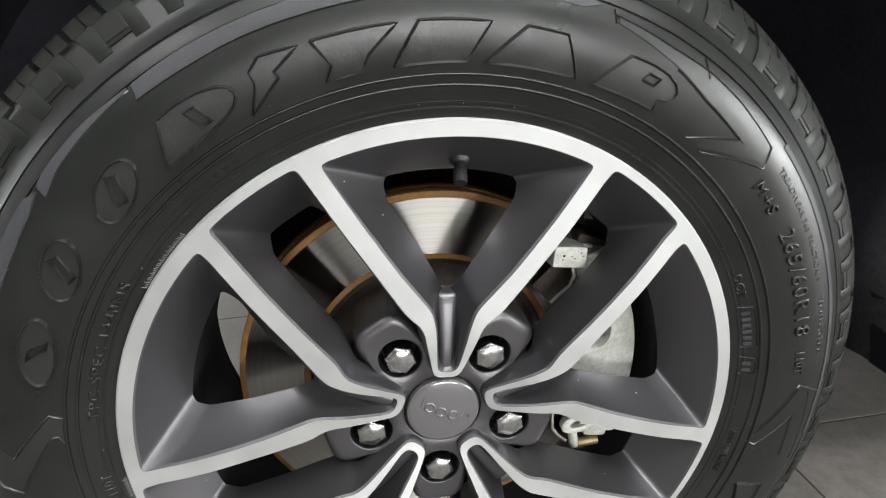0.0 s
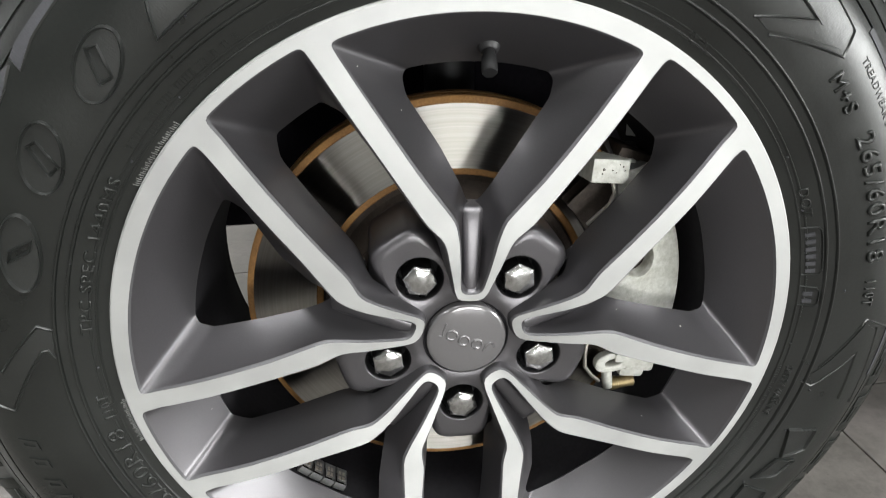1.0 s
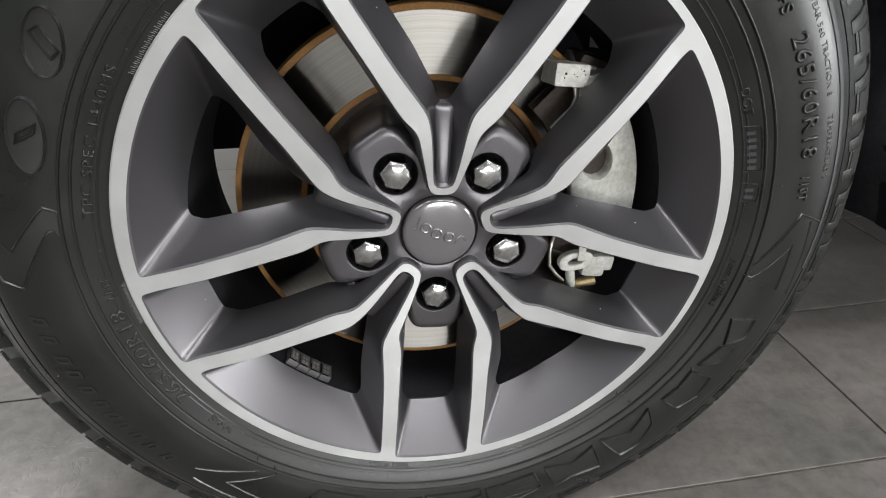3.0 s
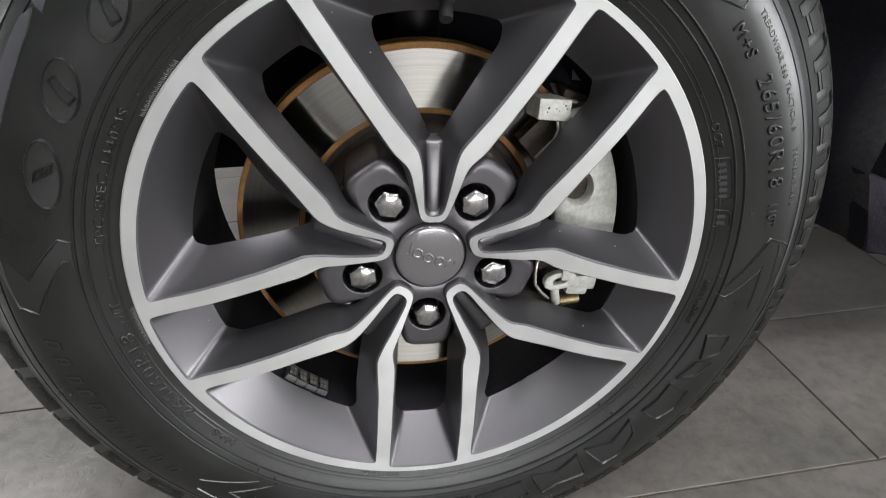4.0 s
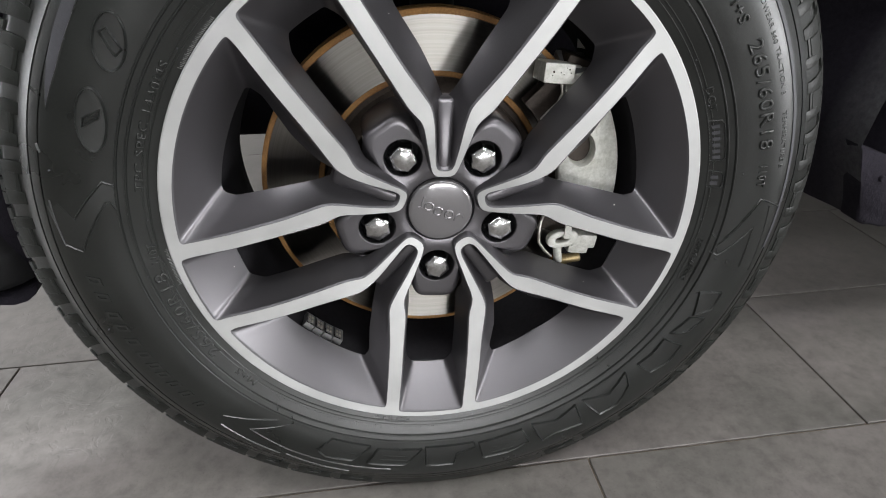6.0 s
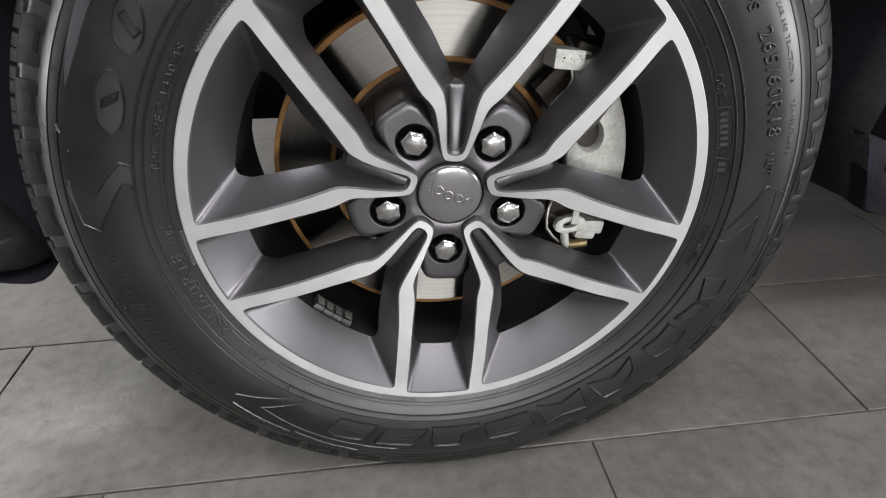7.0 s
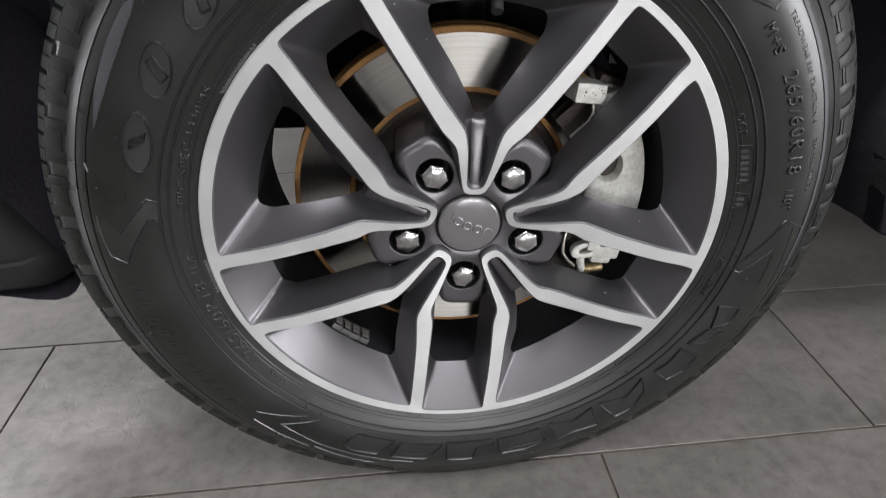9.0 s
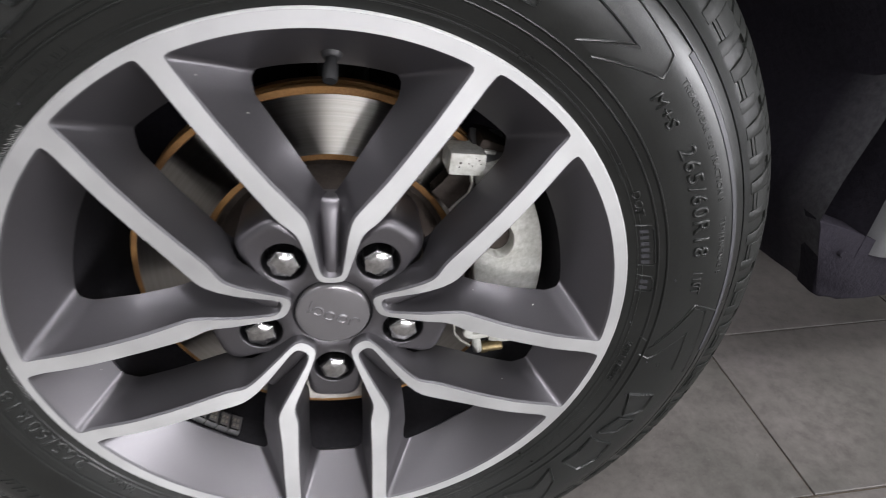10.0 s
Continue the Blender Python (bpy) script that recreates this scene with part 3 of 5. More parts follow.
def build_nut():
    bm = bmesh.new()
    rows = []
    for r, y in ((0.0106, 0.048), (0.0132, 0.046), (0.0132, 0.030)):
        rows.append([bm.verts.new(polar(r, 60 * i, y)) for i in range(6)])
    for a, b in zip(rows, rows[1:]):
        strip(bm, a, b)
    # hexagon that rounds into a dome
    ring_rows = []
    for r, y, round_ in ((0.0132, 0.030, 0.0), (0.0132, 0.0205, 0.0), (0.0129, 0.0197, 0.0), (0.0121, 0.0190, 0.05), (0.0092, 0.0180, 0.25), (0.0056, 0.0172, 0.9), (0.0020, 0.0170, 1.0)):
        row = []
        for i in range(48):
            g = 360 * i / 48
            hexr = r * math.cos(radians(30)) / math.cos(radians((g % 60) - 30))
            row.append(bm.verts.new(polar(hexr * (1 - round_) + r * 0.93 * round_, g, y)))
        ring_rows.append(row)
    for a, b in zip(ring_rows, ring_rows[1:]):
        strip(bm, a, b)
    cap_ring(bm, ring_rows[-1])
    return mesh_of("wheel_nut", bm, CHROME, sharp=24)


nut_mesh = build_nut()
for k, turn in enumerate((24, 8, 22, 14, 20)):
    ob = new("wheel_nut", nut_mesh)
    ob.parent = wheel
    ob.matrix_basis = pose(*polar(0.0635, 54 + 72 * k), 0, turn, 0)
    tagged(ob, "chrome domed hexagonal wheel nut in a black bore")


def build_valve():
    """Tyre valve, leaning inward through the rim's dish."""
    base, tip = polar(0.2170, 89.1, 0.0300), polar(0.2022, 89.4, 0.0140)
    d = (tip - base)
    bm = bmesh.new()
    rod(bm, [base - d * 0.3, base, base + d * 0.25, base + d * 0.3], [0.0092, 0.0086, 0.0062, 0.0048], 16)
    valve = part("valve_stem", bm, BLACKRUB, wheel, "black rubber tyre valve")
    bm = bmesh.new()
    rod(bm, [base + d * 0.28, base + d * 0.5, base + d * 0.52, base + d * 1.0, base + d * 1.06], [0.0040, 0.0040, 0.0050, 0.0052, 0.0046], 16)
    part("valve_cap", bm, BUMPER, valve, "worn grey valve cap")


build_valve()


def build_weights():
    """Four stick-on balance weights in a row on the barrel."""
    for i in range(4):
        a0 = 227.6 + 3.45 * i
        bm = bmesh.new()
        loft(bm, [[polar(r, a0 + da, y) for da, y in ((0.0, 0.050), (3.15, 0.050), (3.15, 0.0685), (0.0, 0.0685))] for r in (0.2085, 0.2020, 0.2012)])
        top = [bm.verts.new(polar(0.2008, a0 + da, y)) for da, y in ((0.25, 0.0515), (2.9, 0.0515), (2.9, 0.067), (0.25, 0.067))]
        bm.faces.new(top)
        w = part("balance_weight", bm, LEAD, wheel, "grey stick-on balance weight")
        for j in range(2):
            bm = bmesh.new()
            for q in range(2):
                c = polar(0.2006, a0 + 1.0 + 1.0 * q, 0.056 + 0.006 * j)
                box(bm, (0.0022, 0.0035, 0.0008), Matrix.Translation(c) @ pose(0, 0, 0, 0, 90 - a0 - 1.5, 0))
            part("stamp", bm, WIRE, w, "embossed bars")


build_weights()


# ---- the tyre ----
SMOOTH_R = (0.2500, 0.2600, 0.2700, 0.2800, 0.2900, 0.2980, 0.3060, 0.3140, 0.3220, 0.3300, 0.3380, 0.3455, 0.3560)
SMOOTH_Y = (0.0030, -0.0012, -0.0056, -0.0094, -0.0122, -0.0136, -0.0142, -0.0140, -0.0130, -0.0109, -0.0070, -0.0024, 0.0066)


# moulded rings on the sidewall: (radius, height, half width)
RINGS = ((0.2572, 0.0008, 0.0008), (0.2608, 0.0006, 0.0008), (0.2722, 0.0015, 0.0011), (0.2790, 0.0015, 0.0011), (0.3350, -0.0020, 0.0008), (0.3445, -0.0020, 0.0008))


def side_profile():
    """Sidewall from the rim to the tread's base: (radius, depth)."""
    pts = {0.2520: 0.0, 0.2550: 0.0}
    pts.update((round(0.2500 + 0.004 * k, 4), 0.0) for k in range(1, 26))
    for r, h, hw in RINGS:
        pts = {q: v for q, v in pts.items() if abs(q - r) > 1.5 * hw}
        pts.update({r - hw: 0.0, r - 0.6 * hw: 0.8 * h, r: h, r + 0.6 * hw: 0.8 * h, r + hw: 0.0})
    body = [(r, float(np.interp(r, SMOOTH_R, SMOOTH_Y)) - pts[r]) for r in sorted(pts)]
    return tuple([(0.2440, 0.0110), (0.2492, 0.0072), (0.2500, 0.0030)] + body
                 + [(0.3560, 0.0052), (0.3672, 0.0096), (0.3714, 0.0128), (0.3750, 0.0176), (0.3785, 0.0250), (0.3825, 0.0340), (0.3854, 0.0430), (0.3864, 0.0500), (0.3864, 0.1120)])


SIDE = side_profile()


def sink(p):
    """Flatten what would lie below the tiles, and bulge the sidewall a little there."""
    w = wheel_place @ p
    if w.z < 0.045:
        k = (0.045 - w.z) / 0.055
        p = p.copy()
        if p.y < 0.05:
            p.y -= 0.0035 * k * max(0.0, 1 - abs(p.y) / 0.05)
        w = wheel_place @ p
    if w.z < 0.0008:
        w.z = 0.0008
        return wheel_place.inverted() @ w
    return p


def on_side(r, deg, lift=0.0):
    """A point of the sidewall, lifted outward along its normal."""
    y = float(np.interp(r, SMOOTH_R, SMOOTH_Y))
    s = (float(np.interp(r + 0.002, SMOOTH_R, SMOOTH_Y)) - float(np.interp(r - 0.002, SMOOTH_R, SMOOTH_Y))) / 0.004
    n = math.hypot(1, s)
    return sink(polar(r + lift * s / n, deg, y - lift / n))


def build_tyre():
    bm = bmesh.new()
    mirrored = [(r, 0.224 - y) for r, y in reversed(SIDE[:-1])]
    revolve(bm, SIDE + tuple(mirrored), 288, reshape=sink)
    return part("tyre", bm, RUBBER, wheel, "black rubber all-terrain tyre with raised lettering", sharp=32)


tyre = build_tyre()


def plate(name, loops, lift=0.0014, material=None, label="", cuts=2, bead=False):
    """A raised plate on the sidewall. loops: outlines of (radius, angle), the first the rim of the plate, the rest holes."""
    bm = bmesh.new()
    edges, rings = [], []
    for lp in loops:
        pts = []
        for i, (r, a) in enumerate(lp):
            r2, a2 = lp[(i + 1) % len(lp)]
            n = max(1, int(max(abs(r2 - r), abs(a2 - a) * 0.0052) / 0.005))
            pts += [(r + (r2 - r) * k / n, a + (a2 - a) * k / n) for k in range(n)]
        vs = [bm.verts.new((a * 0.0052, 0, r)) for r, a in pts]
        rings.append(vs)
        edges += [bm.edges.new((vs[i], vs[(i + 1) % len(vs)])) for i in range(len(vs))]
    bmesh.ops.triangle_fill(bm, edges=edges, use_beauty=True, normal=(0, -1, 0))
    bmesh.ops.subdivide_edges(bm, edges=[e for e in bm.edges if e.calc_length() > 0.007 and not e.is_boundary], cuts=cuts)
    bmesh.ops.triangulate(bm, faces=[f for f in bm.faces if len(f.verts) > 4])
    rims = [e for e in bm.edges if len(e.link_faces) == 1]
    low = {v: bm.verts.new(v.co + Vector((0, 1, 0))) for v in dict.fromkeys(v for e in rims for v in e.verts)}
    for e in rims:
        a, b = e.verts
        bm.faces.new((a, b, low[b], low[a]))
    for v in bm.verts:
        v.co = on_side(v.co.z, v.co.x / 0.0052, -0.0012 if v.co.y > 0.5 else lift)
    made = part(name, bm, material or RUBBER, tyre, label, sharp=40)
    if bead:
        for lp in loops:
            ridge("moulded_bead", list(lp) + [lp[0]], 0.0023, lift + 0.0018)
    return made


def ridge(name, pts, width=0.0011, lift=0.0010, material=None, step=0.006):
    """A thin moulded bead along a line of (radius, angle)."""
    line = []
    for (r, a), (r2, a2) in zip(pts, pts[1:]):
        n = max(1, int(math.hypot(r2 - r, (a2 - a) * 0.0052) / step))
        line += [(r + (r2 - r) * k / n, a + (a2 - a) * k / n) for k in range(n)]
    line.append(pts[-1])
    bm = bmesh.new()
    rows = []
    for i, (r, a) in enumerate(line):
        p, q = line[max(i - 1, 0)], line[min(i + 1, len(line) - 1)]
        d = Vector((q[0] - p[0], (q[1] - p[1]) * 0.0052)).normalized()
        row = []
        for off, h in ((-1, -0.0006), (-0.8, 0.35), (0, 1.0), (0.8, 0.35), (1, -0.0006)):
            rr, aa = r - d.y * off * width / 2, a + d.x * off * width / 2 / 0.0052
            row.append(on_side(rr, aa, h * lift if h > 0 else -0.0006))
        rows.append(row)
    loft(bm, rows, closed=False)
    return part(name, bm, material or BEAD, tyre, sharp=80)


def moulded_text(text, r_mid, a_mid, span_deg, height, lift=0.0006, label=""):
    """Letters that read clockwise round the tyre with their tops outward."""
    cu = bpy.data.curves.new("lettering", "FONT")
    cu.body, cu.size, cu.align_x, cu.align_y, cu.resolution_u = text, 1.0, "CENTER", "CENTER", 3
    cu.bevel_depth, cu.bevel_resolution, cu.offset, cu.fill_mode, cu.space_character = 0.040, 1, -0.016, "FRONT", 1.14
    tmp = bpy.data.objects.new("lettering", cu)
    me = bpy.data.meshes.new_from_object(tmp)
    bpy.data.objects.remove(tmp)
    bpy.data.curves.remove(cu)
    bm = bmesh.new()
    bm.from_mesh(me)
    bpy.data.meshes.remove(me)
    bmesh.ops.remove_doubles(bm, verts=bm.verts, dist=1e-5)
    xs, ys = [v.co.x for v in bm.verts], [v.co.y for v in bm.verts]
    w, x0, h, y0 = max(xs) - min(xs), (max(xs) + min(xs)) / 2, max(ys) - min(ys), (max(ys) + min(ys)) / 2
    for v in bm.verts:
        r = r_mid + (v.co.y - y0) / h * height
        a = a_mid - (v.co.x - x0) / w * span_deg
        v.co = on_side(r, a, lift * v.co.z / 0.040 if v.co.z > 0 else 0.012 * v.co.z)
    return part("lettering", bm, RUBBER, tyre, label, sharp=65)


def oval(rc, ac, dr, da, tilt, n=36):
    out = []
    for i in range(n):
        g = math.tau * i / n
        x, y = da * math.cos(g), dr * math.sin(g)
        out.append((rc + y, ac + x + tilt * y / dr))
    return out


def build_side_marks():
    """The maker's name and the model name stand as plain raised slabs of the same size."""
    lab = "raised plain slab"
    bar = lambda r, a, dr, da, lean: [(r - dr, a + lean + da), (r + dr, a - lean + da), (r + dr, a - lean - da), (r - dr, a + lean - da)]
    slot = lambda a: [(0.3072, a - 0.6), (0.3044, a - 1.7), (0.2898, a + 0.1), (0.2922, a + 1.5)]
    for loops in ([oval(0.2982, 136.8, 0.0122, 3.6, -1.6), slot(136.8)[::-1]], [oval(0.2990, 149.3, 0.0122, 3.6, -1.6), slot(149.3)[::-1]], [oval(0.2972, 161.6, 0.0110, 4.6, -1.6), bar(0.2975, 161.2, 0.0050, 0.75, -1.0)],
                  [[(0.3113, 127.2), (0.3122, 124.4), (0.3112, 122.0), (0.3090, 120.0), (0.3062, 118.9), (0.3030, 118.4), (0.2990, 118.5), (0.2950, 119.3), (0.2918, 120.6), (0.2896, 122.6), (0.2884, 124.4), (0.2864, 130.4)], bar(0.3000, 123.4, 0.0060, 0.75, -0.4)],
                  [[(0.2845, 118.0), (0.2980, 113.2), (0.3022, 113.4), (0.3110, 109.9), (0.3132, 114.3), (0.3070, 115.9), (0.2996, 115.9)]],
                  [[(0.3112, 108.5), (0.3112, 98.8), (0.2960, 102.6), (0.2873, 103.8), (0.2867, 108.2), (0.2950, 107.0)]],
                  [[(0.3115, 96.4), (0.3110, 88.2), (0.2870, 90.8), (0.2866, 99.8)]],
                  [[(0.3108, 83.9), (0.3104, 79.0), (0.2866, 76.2), (0.2868, 88.4)]],
                  [[(0.3115, 70.5), (0.3124, 67.4), (0.3118, 65.2), (0.3090, 63.6), (0.3050, 62.8), (0.3010, 62.8), (0.2975, 63.5), (0.2955, 64.6), (0.2880, 64.3), (0.2868, 73.8)], bar(0.3040, 66.8, 0.0028, 0.9, 0.2)]):
        plate("raised_block", loops, 0.0011, SLAB, lab, bead=True)
    # the model name, lower right
    for lp in ([(0.2875, 343.6), (0.3085, 345.0), (0.3100, 341.0), (0.2960, 338.4)], [(0.2950, 337.6), (0.3090, 338.6), (0.3030, 334.6), (0.2885, 332.4)],
               [(0.2880, 330.6), (0.3090, 331.4), (0.3130, 327.2), (0.3060, 322.8), (0.2880, 322.4), (0.2900, 326.2)],
               [(0.2860, 319.2), (0.3010, 317.6), (0.3150, 313.0), (0.3140, 308.6), (0.2850, 307.4), (0.2960, 313.0)],
               [(0.2860, 305.4), (0.3130, 304.4), (0.3080, 298.6), (0.3120, 295.0), (0.2850, 294.4), (0.2930, 299.6)],
               [(0.2870, 291.8), (0.3050, 292.4), (0.3120, 287.6), (0.3110, 281.8), (0.2890, 281.4)],
               [(0.2870, 280.2), (0.2930, 280.4), (0.2980, 276.0), (0.3130, 275.4), (0.3120, 269.4), (0.2862, 269.0)],
               [(0.2880, 268.2), (0.3100, 264.6), (0.3104, 256.6), (0.2900, 258.2)],
               [(0.2870, 256.4), (0.3085, 253.2), (0.3100, 247.6), (0.3040, 245.4), (0.2960, 246.2), (0.2860, 247.4)]):
        plate("raised_block", [lp], 0.0010, SLAB, lab, bead=True)
    for r, a0, a1 in ((0.3060, 290.0, 283.6), (0.2990, 291.0, 284.2), (0.3030, 265.2, 259.0), (0.2975, 266.0, 259.6), (0.2990, 254.6, 249.4)):
        ridge("moulded_bead", [(r, a0), (r, a1)], 0.0011, 0.0015)
    # the second line of the model name, lower left, small slabs
    for a in (220.0, 216.6, 213.6, 210.8, 208.4, 205.6, 202.4, 199.2, 196.4, 192.6, 189.4):
        plate("raised_block", [[(0.3082, a + 1.15), (0.3190, a + 0.35), (0.3190, a - 1.15), (0.3082, a - 0.35)], [(0.3104, a + 0.45), (0.3168, a), (0.3168, a - 0.5), (0.3104, a - 0.1)]], 0.0009, SLAB, lab)


def build_lightning():
    """Zigzag panels that part the names, each with a beaded outline and a ribbed field."""
    lines = (
        # upper right
        [(0.3300, 74.0), (0.3276, 66.0), (0.3283, 60.0), (0.3270, 54.6), (0.3231, 46.6), (0.3097, 45.1), (0.2850, 54.2)],
        [(0.3179, 64.2), (0.3121, 58.5), (0.3090, 51.1), (0.2863, 57.4)],
        [(0.3340, 61.6), (0.3245, 59.9)], [(0.3330, 74.4), (0.3256, 73.7)],
        # lower right
        [(0.3313, 363.1), (0.3078, 365.1), (0.2844, 356.2)], [(0.3084, 359.2), (0.2847, 352.6), (0.2764, 353.0)], [(0.3192, 363.5), (0.3261, 350.4)], [(0.3084, 359.2), (0.3122, 351.0)], [(0.2713, 357.2), (0.2771, 356.5)],
    )
    more = (
        # lower left
        [(0.3095, 224.8), (0.2845, 234.4)], [(0.2774, 233.2), (0.2700, 232.2)], [(0.3160, 241.0), (0.3085, 230.8), (0.2822, 237.8), (0.2753, 236.6)], [(0.3214, 225.9), (0.3245, 232.0), (0.3262, 239.1)],
        [(0.3238, 240.1), (0.3290, 248.0), (0.3300, 253.8)], [(0.3160, 241.0), (0.3190, 250.0), (0.3196, 262.0)],
        # upper left
        [(0.2800, 172.3), (0.2885, 171.6), (0.3118, 178.1)], [(0.2805, 176.6), (0.2838, 175.3), (0.2874, 175.4), (0.3120, 184.0), (0.3254, 182.7), (0.3313, 176.6)], [(0.3300, 175.5), (0.3255, 183.0)], [(0.3365, 167.5), (0.3330, 168.6)],
    )
    for ln in lines + more:
        ridge("moulded_bead", ln, 0.0018, 0.0012)
    fields = ([(0.3292, 73.6), (0.3268, 66.0), (0.3275, 60.0), (0.3262, 54.6), (0.3225, 47.0), (0.3105, 46.2), (0.2862, 54.8), (0.2872, 56.8), (0.3094, 50.2), (0.3130, 58.5), (0.3190, 64.4), (0.3260, 73.4)],
              [(0.3186, 363.2), (0.3080, 364.4), (0.2850, 355.8), (0.2800, 354.6), (0.2852, 353.0), (0.3088, 359.6), (0.3126, 351.2), (0.3252, 351.0)],
              [(0.2806, 172.5), (0.2880, 171.9), (0.3116, 178.5), (0.3230, 175.8), (0.3304, 177.0), (0.3248, 182.4), (0.3124, 183.5), (0.2878, 175.2), (0.2836, 175.0), (0.2808, 176.2)])
    for lp, mat in zip(fields, (SLAB, RUBBER, SLAB)):
        plate("ribbed_field", [lp], 0.0006, mat, "finely ribbed zigzag panel")
    # pale band below the shoulder
    for blade in ([(0.3345, 127.0), (0.3260, 127.4), (0.3258, 121.0), (0.3264, 115.0), (0.3262, 109.0), (0.3264, 100.0), (0.3270, 90.0), (0.3285, 78.0), (0.3330, 76.0)] + [(0.3352, 78.0 + 4.0 * i) for i in range(12)],
                  [(0.3340, 141.8), (0.3258, 142.1), (0.3300, 138.8), (0.3316, 134.2), (0.3330, 127.6), (0.3345, 127.6), (0.3362, 133.7), (0.3356, 140.4)],
                  [(0.3325, 142.4), (0.3283, 144.9), (0.3265, 149.1), (0.3262, 156.0), (0.3290, 162.0), (0.3340, 156.0), (0.3362, 149.0), (0.3362, 144.0)]):
        plate("ribbed_field", [blade], 0.0007, RIBBED, "pale pointed blade below the shoulder", cuts=1)
        ridge("moulded_bead", blade[:6], 0.0014, 0.0011)
    band = [(0.3350, 45.0 - 2.0 * i) for i in range(26)] + [(0.3310, 45.0 - 2.0 * i) for i in reversed(range(26))]
    plate("ribbed_field", [band], 0.0006, RIBBED, "finely ribbed shoulder band", cuts=1)


def build_small_print():
    moulded_text("265/60R18", 0.3040, 24.6, 19.8, 0.0128, 0.0018, "raised tyre size")
    moulded_text("110T", 0.3035, 9.6, 4.2, 0.0080, 0.0016)
    moulded_text("M+S", 0.3010, 41.0, 5.8, 0.0095, 0.0018)
    moulded_text("TREADWEAR 560", 0.3208, 37.6, 11.0, 0.0048, 0.0004)
    moulded_text("TRACTION B", 0.3212, 27.4, 8.0, 0.0048, 0.0004)
    moulded_text("TEMPERATURE B", 0.3216, 15.6, 10.0, 0.0048, 0.0004)
    moulded_text("DOT", 0.2625, 27.0, 5.2, 0.0066, 0.0011)
    moulded_text("265/60R18", 0.2640, 202.6, 22.4, 0.0110, 0.0011, "raised tyre size")
    moulded_text("M+S", 0.2630, 222.4, 5.4, 0.0075, 0.0010)
    moulded_text("110T", 0.2625, 186.8, 4.4, 0.0072, 0.0011)
    moulded_text("TPC SPEC 1440MS", 0.2630, 161.0, 25.2, 0.0068, 0.0012)
    moulded_text("SAFETY WARNING", 0.2655, 350.0, 10.6, 0.0046, 0.0011)
    moulded_text("MADE IN U.S.A.", 0.2545, 260.0, 9.5, 0.0034, 0.0006)
    # print too fine to read
    rng = random.Random(5)
    for r, a0, a1, h in ((0.2592, 355.0, 345.2, 0.0036), (0.2645, 342.6, 322.0, 0.0040), (0.2600, 338.0, 318.0, 0.0034), (0.2640, 316.0, 262.0, 0.0036), (0.2560, 302.0, 268.0, 0.0030), (0.2645, 258.0, 230.6, 0.0034),
                         (0.2640, 144.0, 124.0, 0.0044), (0.2590, 141.0, 120.0, 0.0040), (0.2565, 108.0, 84.0, 0.0034)):
        bm = bmesh.new()
        a = a0
        while a > a1:
            n = rng.choice((2, 3, 4, 5, 6, 7))
            for _ in range(n):
                w = rng.uniform(0.26, 0.42)
                vs = [bm.verts.new(on_side(r + dr, a - da, lf)) for lf in (0.00035,) for dr, da in ((-h / 2, 0), (h / 2, 0), (h / 2, w), (-h / 2, w))]
                lo = [bm.verts.new(on_side(r + dr, a - da, -0.0004)) for dr, da in ((-h / 2, 0), (h / 2, 0), (h / 2, w), (-h / 2, w))]
                bm.faces.new(vs)
                strip(bm, vs, lo)
                a -= w + 0.16
            a -= 0.7
        part("fine_print", bm, RUBBER, tyre, "row of tiny unreadable bars", smooth=False)
    # two beaded frames round the date code
    for a0, a1 in ((22.6, 13.6), (11.4, 7.6)):
        ridge("code_frame", [(0.2575, a0), (0.2685, a0 - 0.4), (0.2700, a0 - 1.2), (0.2700, a1 + 0.6), (0.2685, a1), (0.2575, a1)], 0.0012, 0.0012)
        n = int((a0 - a1) / 1.5)
        for i in range(n):
            a = a0 - 1.2 - 1.35 * i
            bm = bmesh.new()
            loft(bm, [[on_side(0.2630 + dr, a - da, lf) for dr, da in ((-0.003, 0), (0.003, 0), (0.003, 0.7), (-0.003, 0.7))] for lf in (-0.0004, 0.0007)])
            bm.verts.ensure_lookup_table()
            bm.faces.new(bm.verts[4:8])
            part("code_bar", bm, RIBBED, tyre, smooth=False)
    # row of short pale ribs at the bead, both sides, and scuffs
    for a0, a1 in ((186.6, 195.4), (137.5, 148.5)):
        bm = bmesh.new()
        a = a0
        while a < a1:
            ends = [on_side(0.2506 + 0.0005 * math.sin(a * 9), a, 0.0006), on_side(0.2532 + 0.0008 * math.sin(a * 7), a + 0.12, 0.0005)]
            rod(bm, ends, 0.00025, 5)
            a += 0.34
        part("bead_ribs", bm, SCUFF, tyre, "row of short pale ribs")


def build_nubs():
    """Little moulding hairs and bumps dotted on the sidewall."""
    rng = random.Random(11)
    bm = bmesh.new()
    for k in range(40):
        a = 9.0 * k + rng.uniform(-2, 2)
        r = rng.choice((0.2722, 0.2855, 0.3262, 0.2862, 0.2600))
        p = on_side(r, a, 0.0)
        q = on_side(r, a, 0.0016)
        rod(bm, [p, p.lerp(q, 0.7), q], [0.0008, 0.0007, 0.0003], 6)
    tagged(part("moulding_nubs", bm, RIBBED, tyre), kind="stuff")


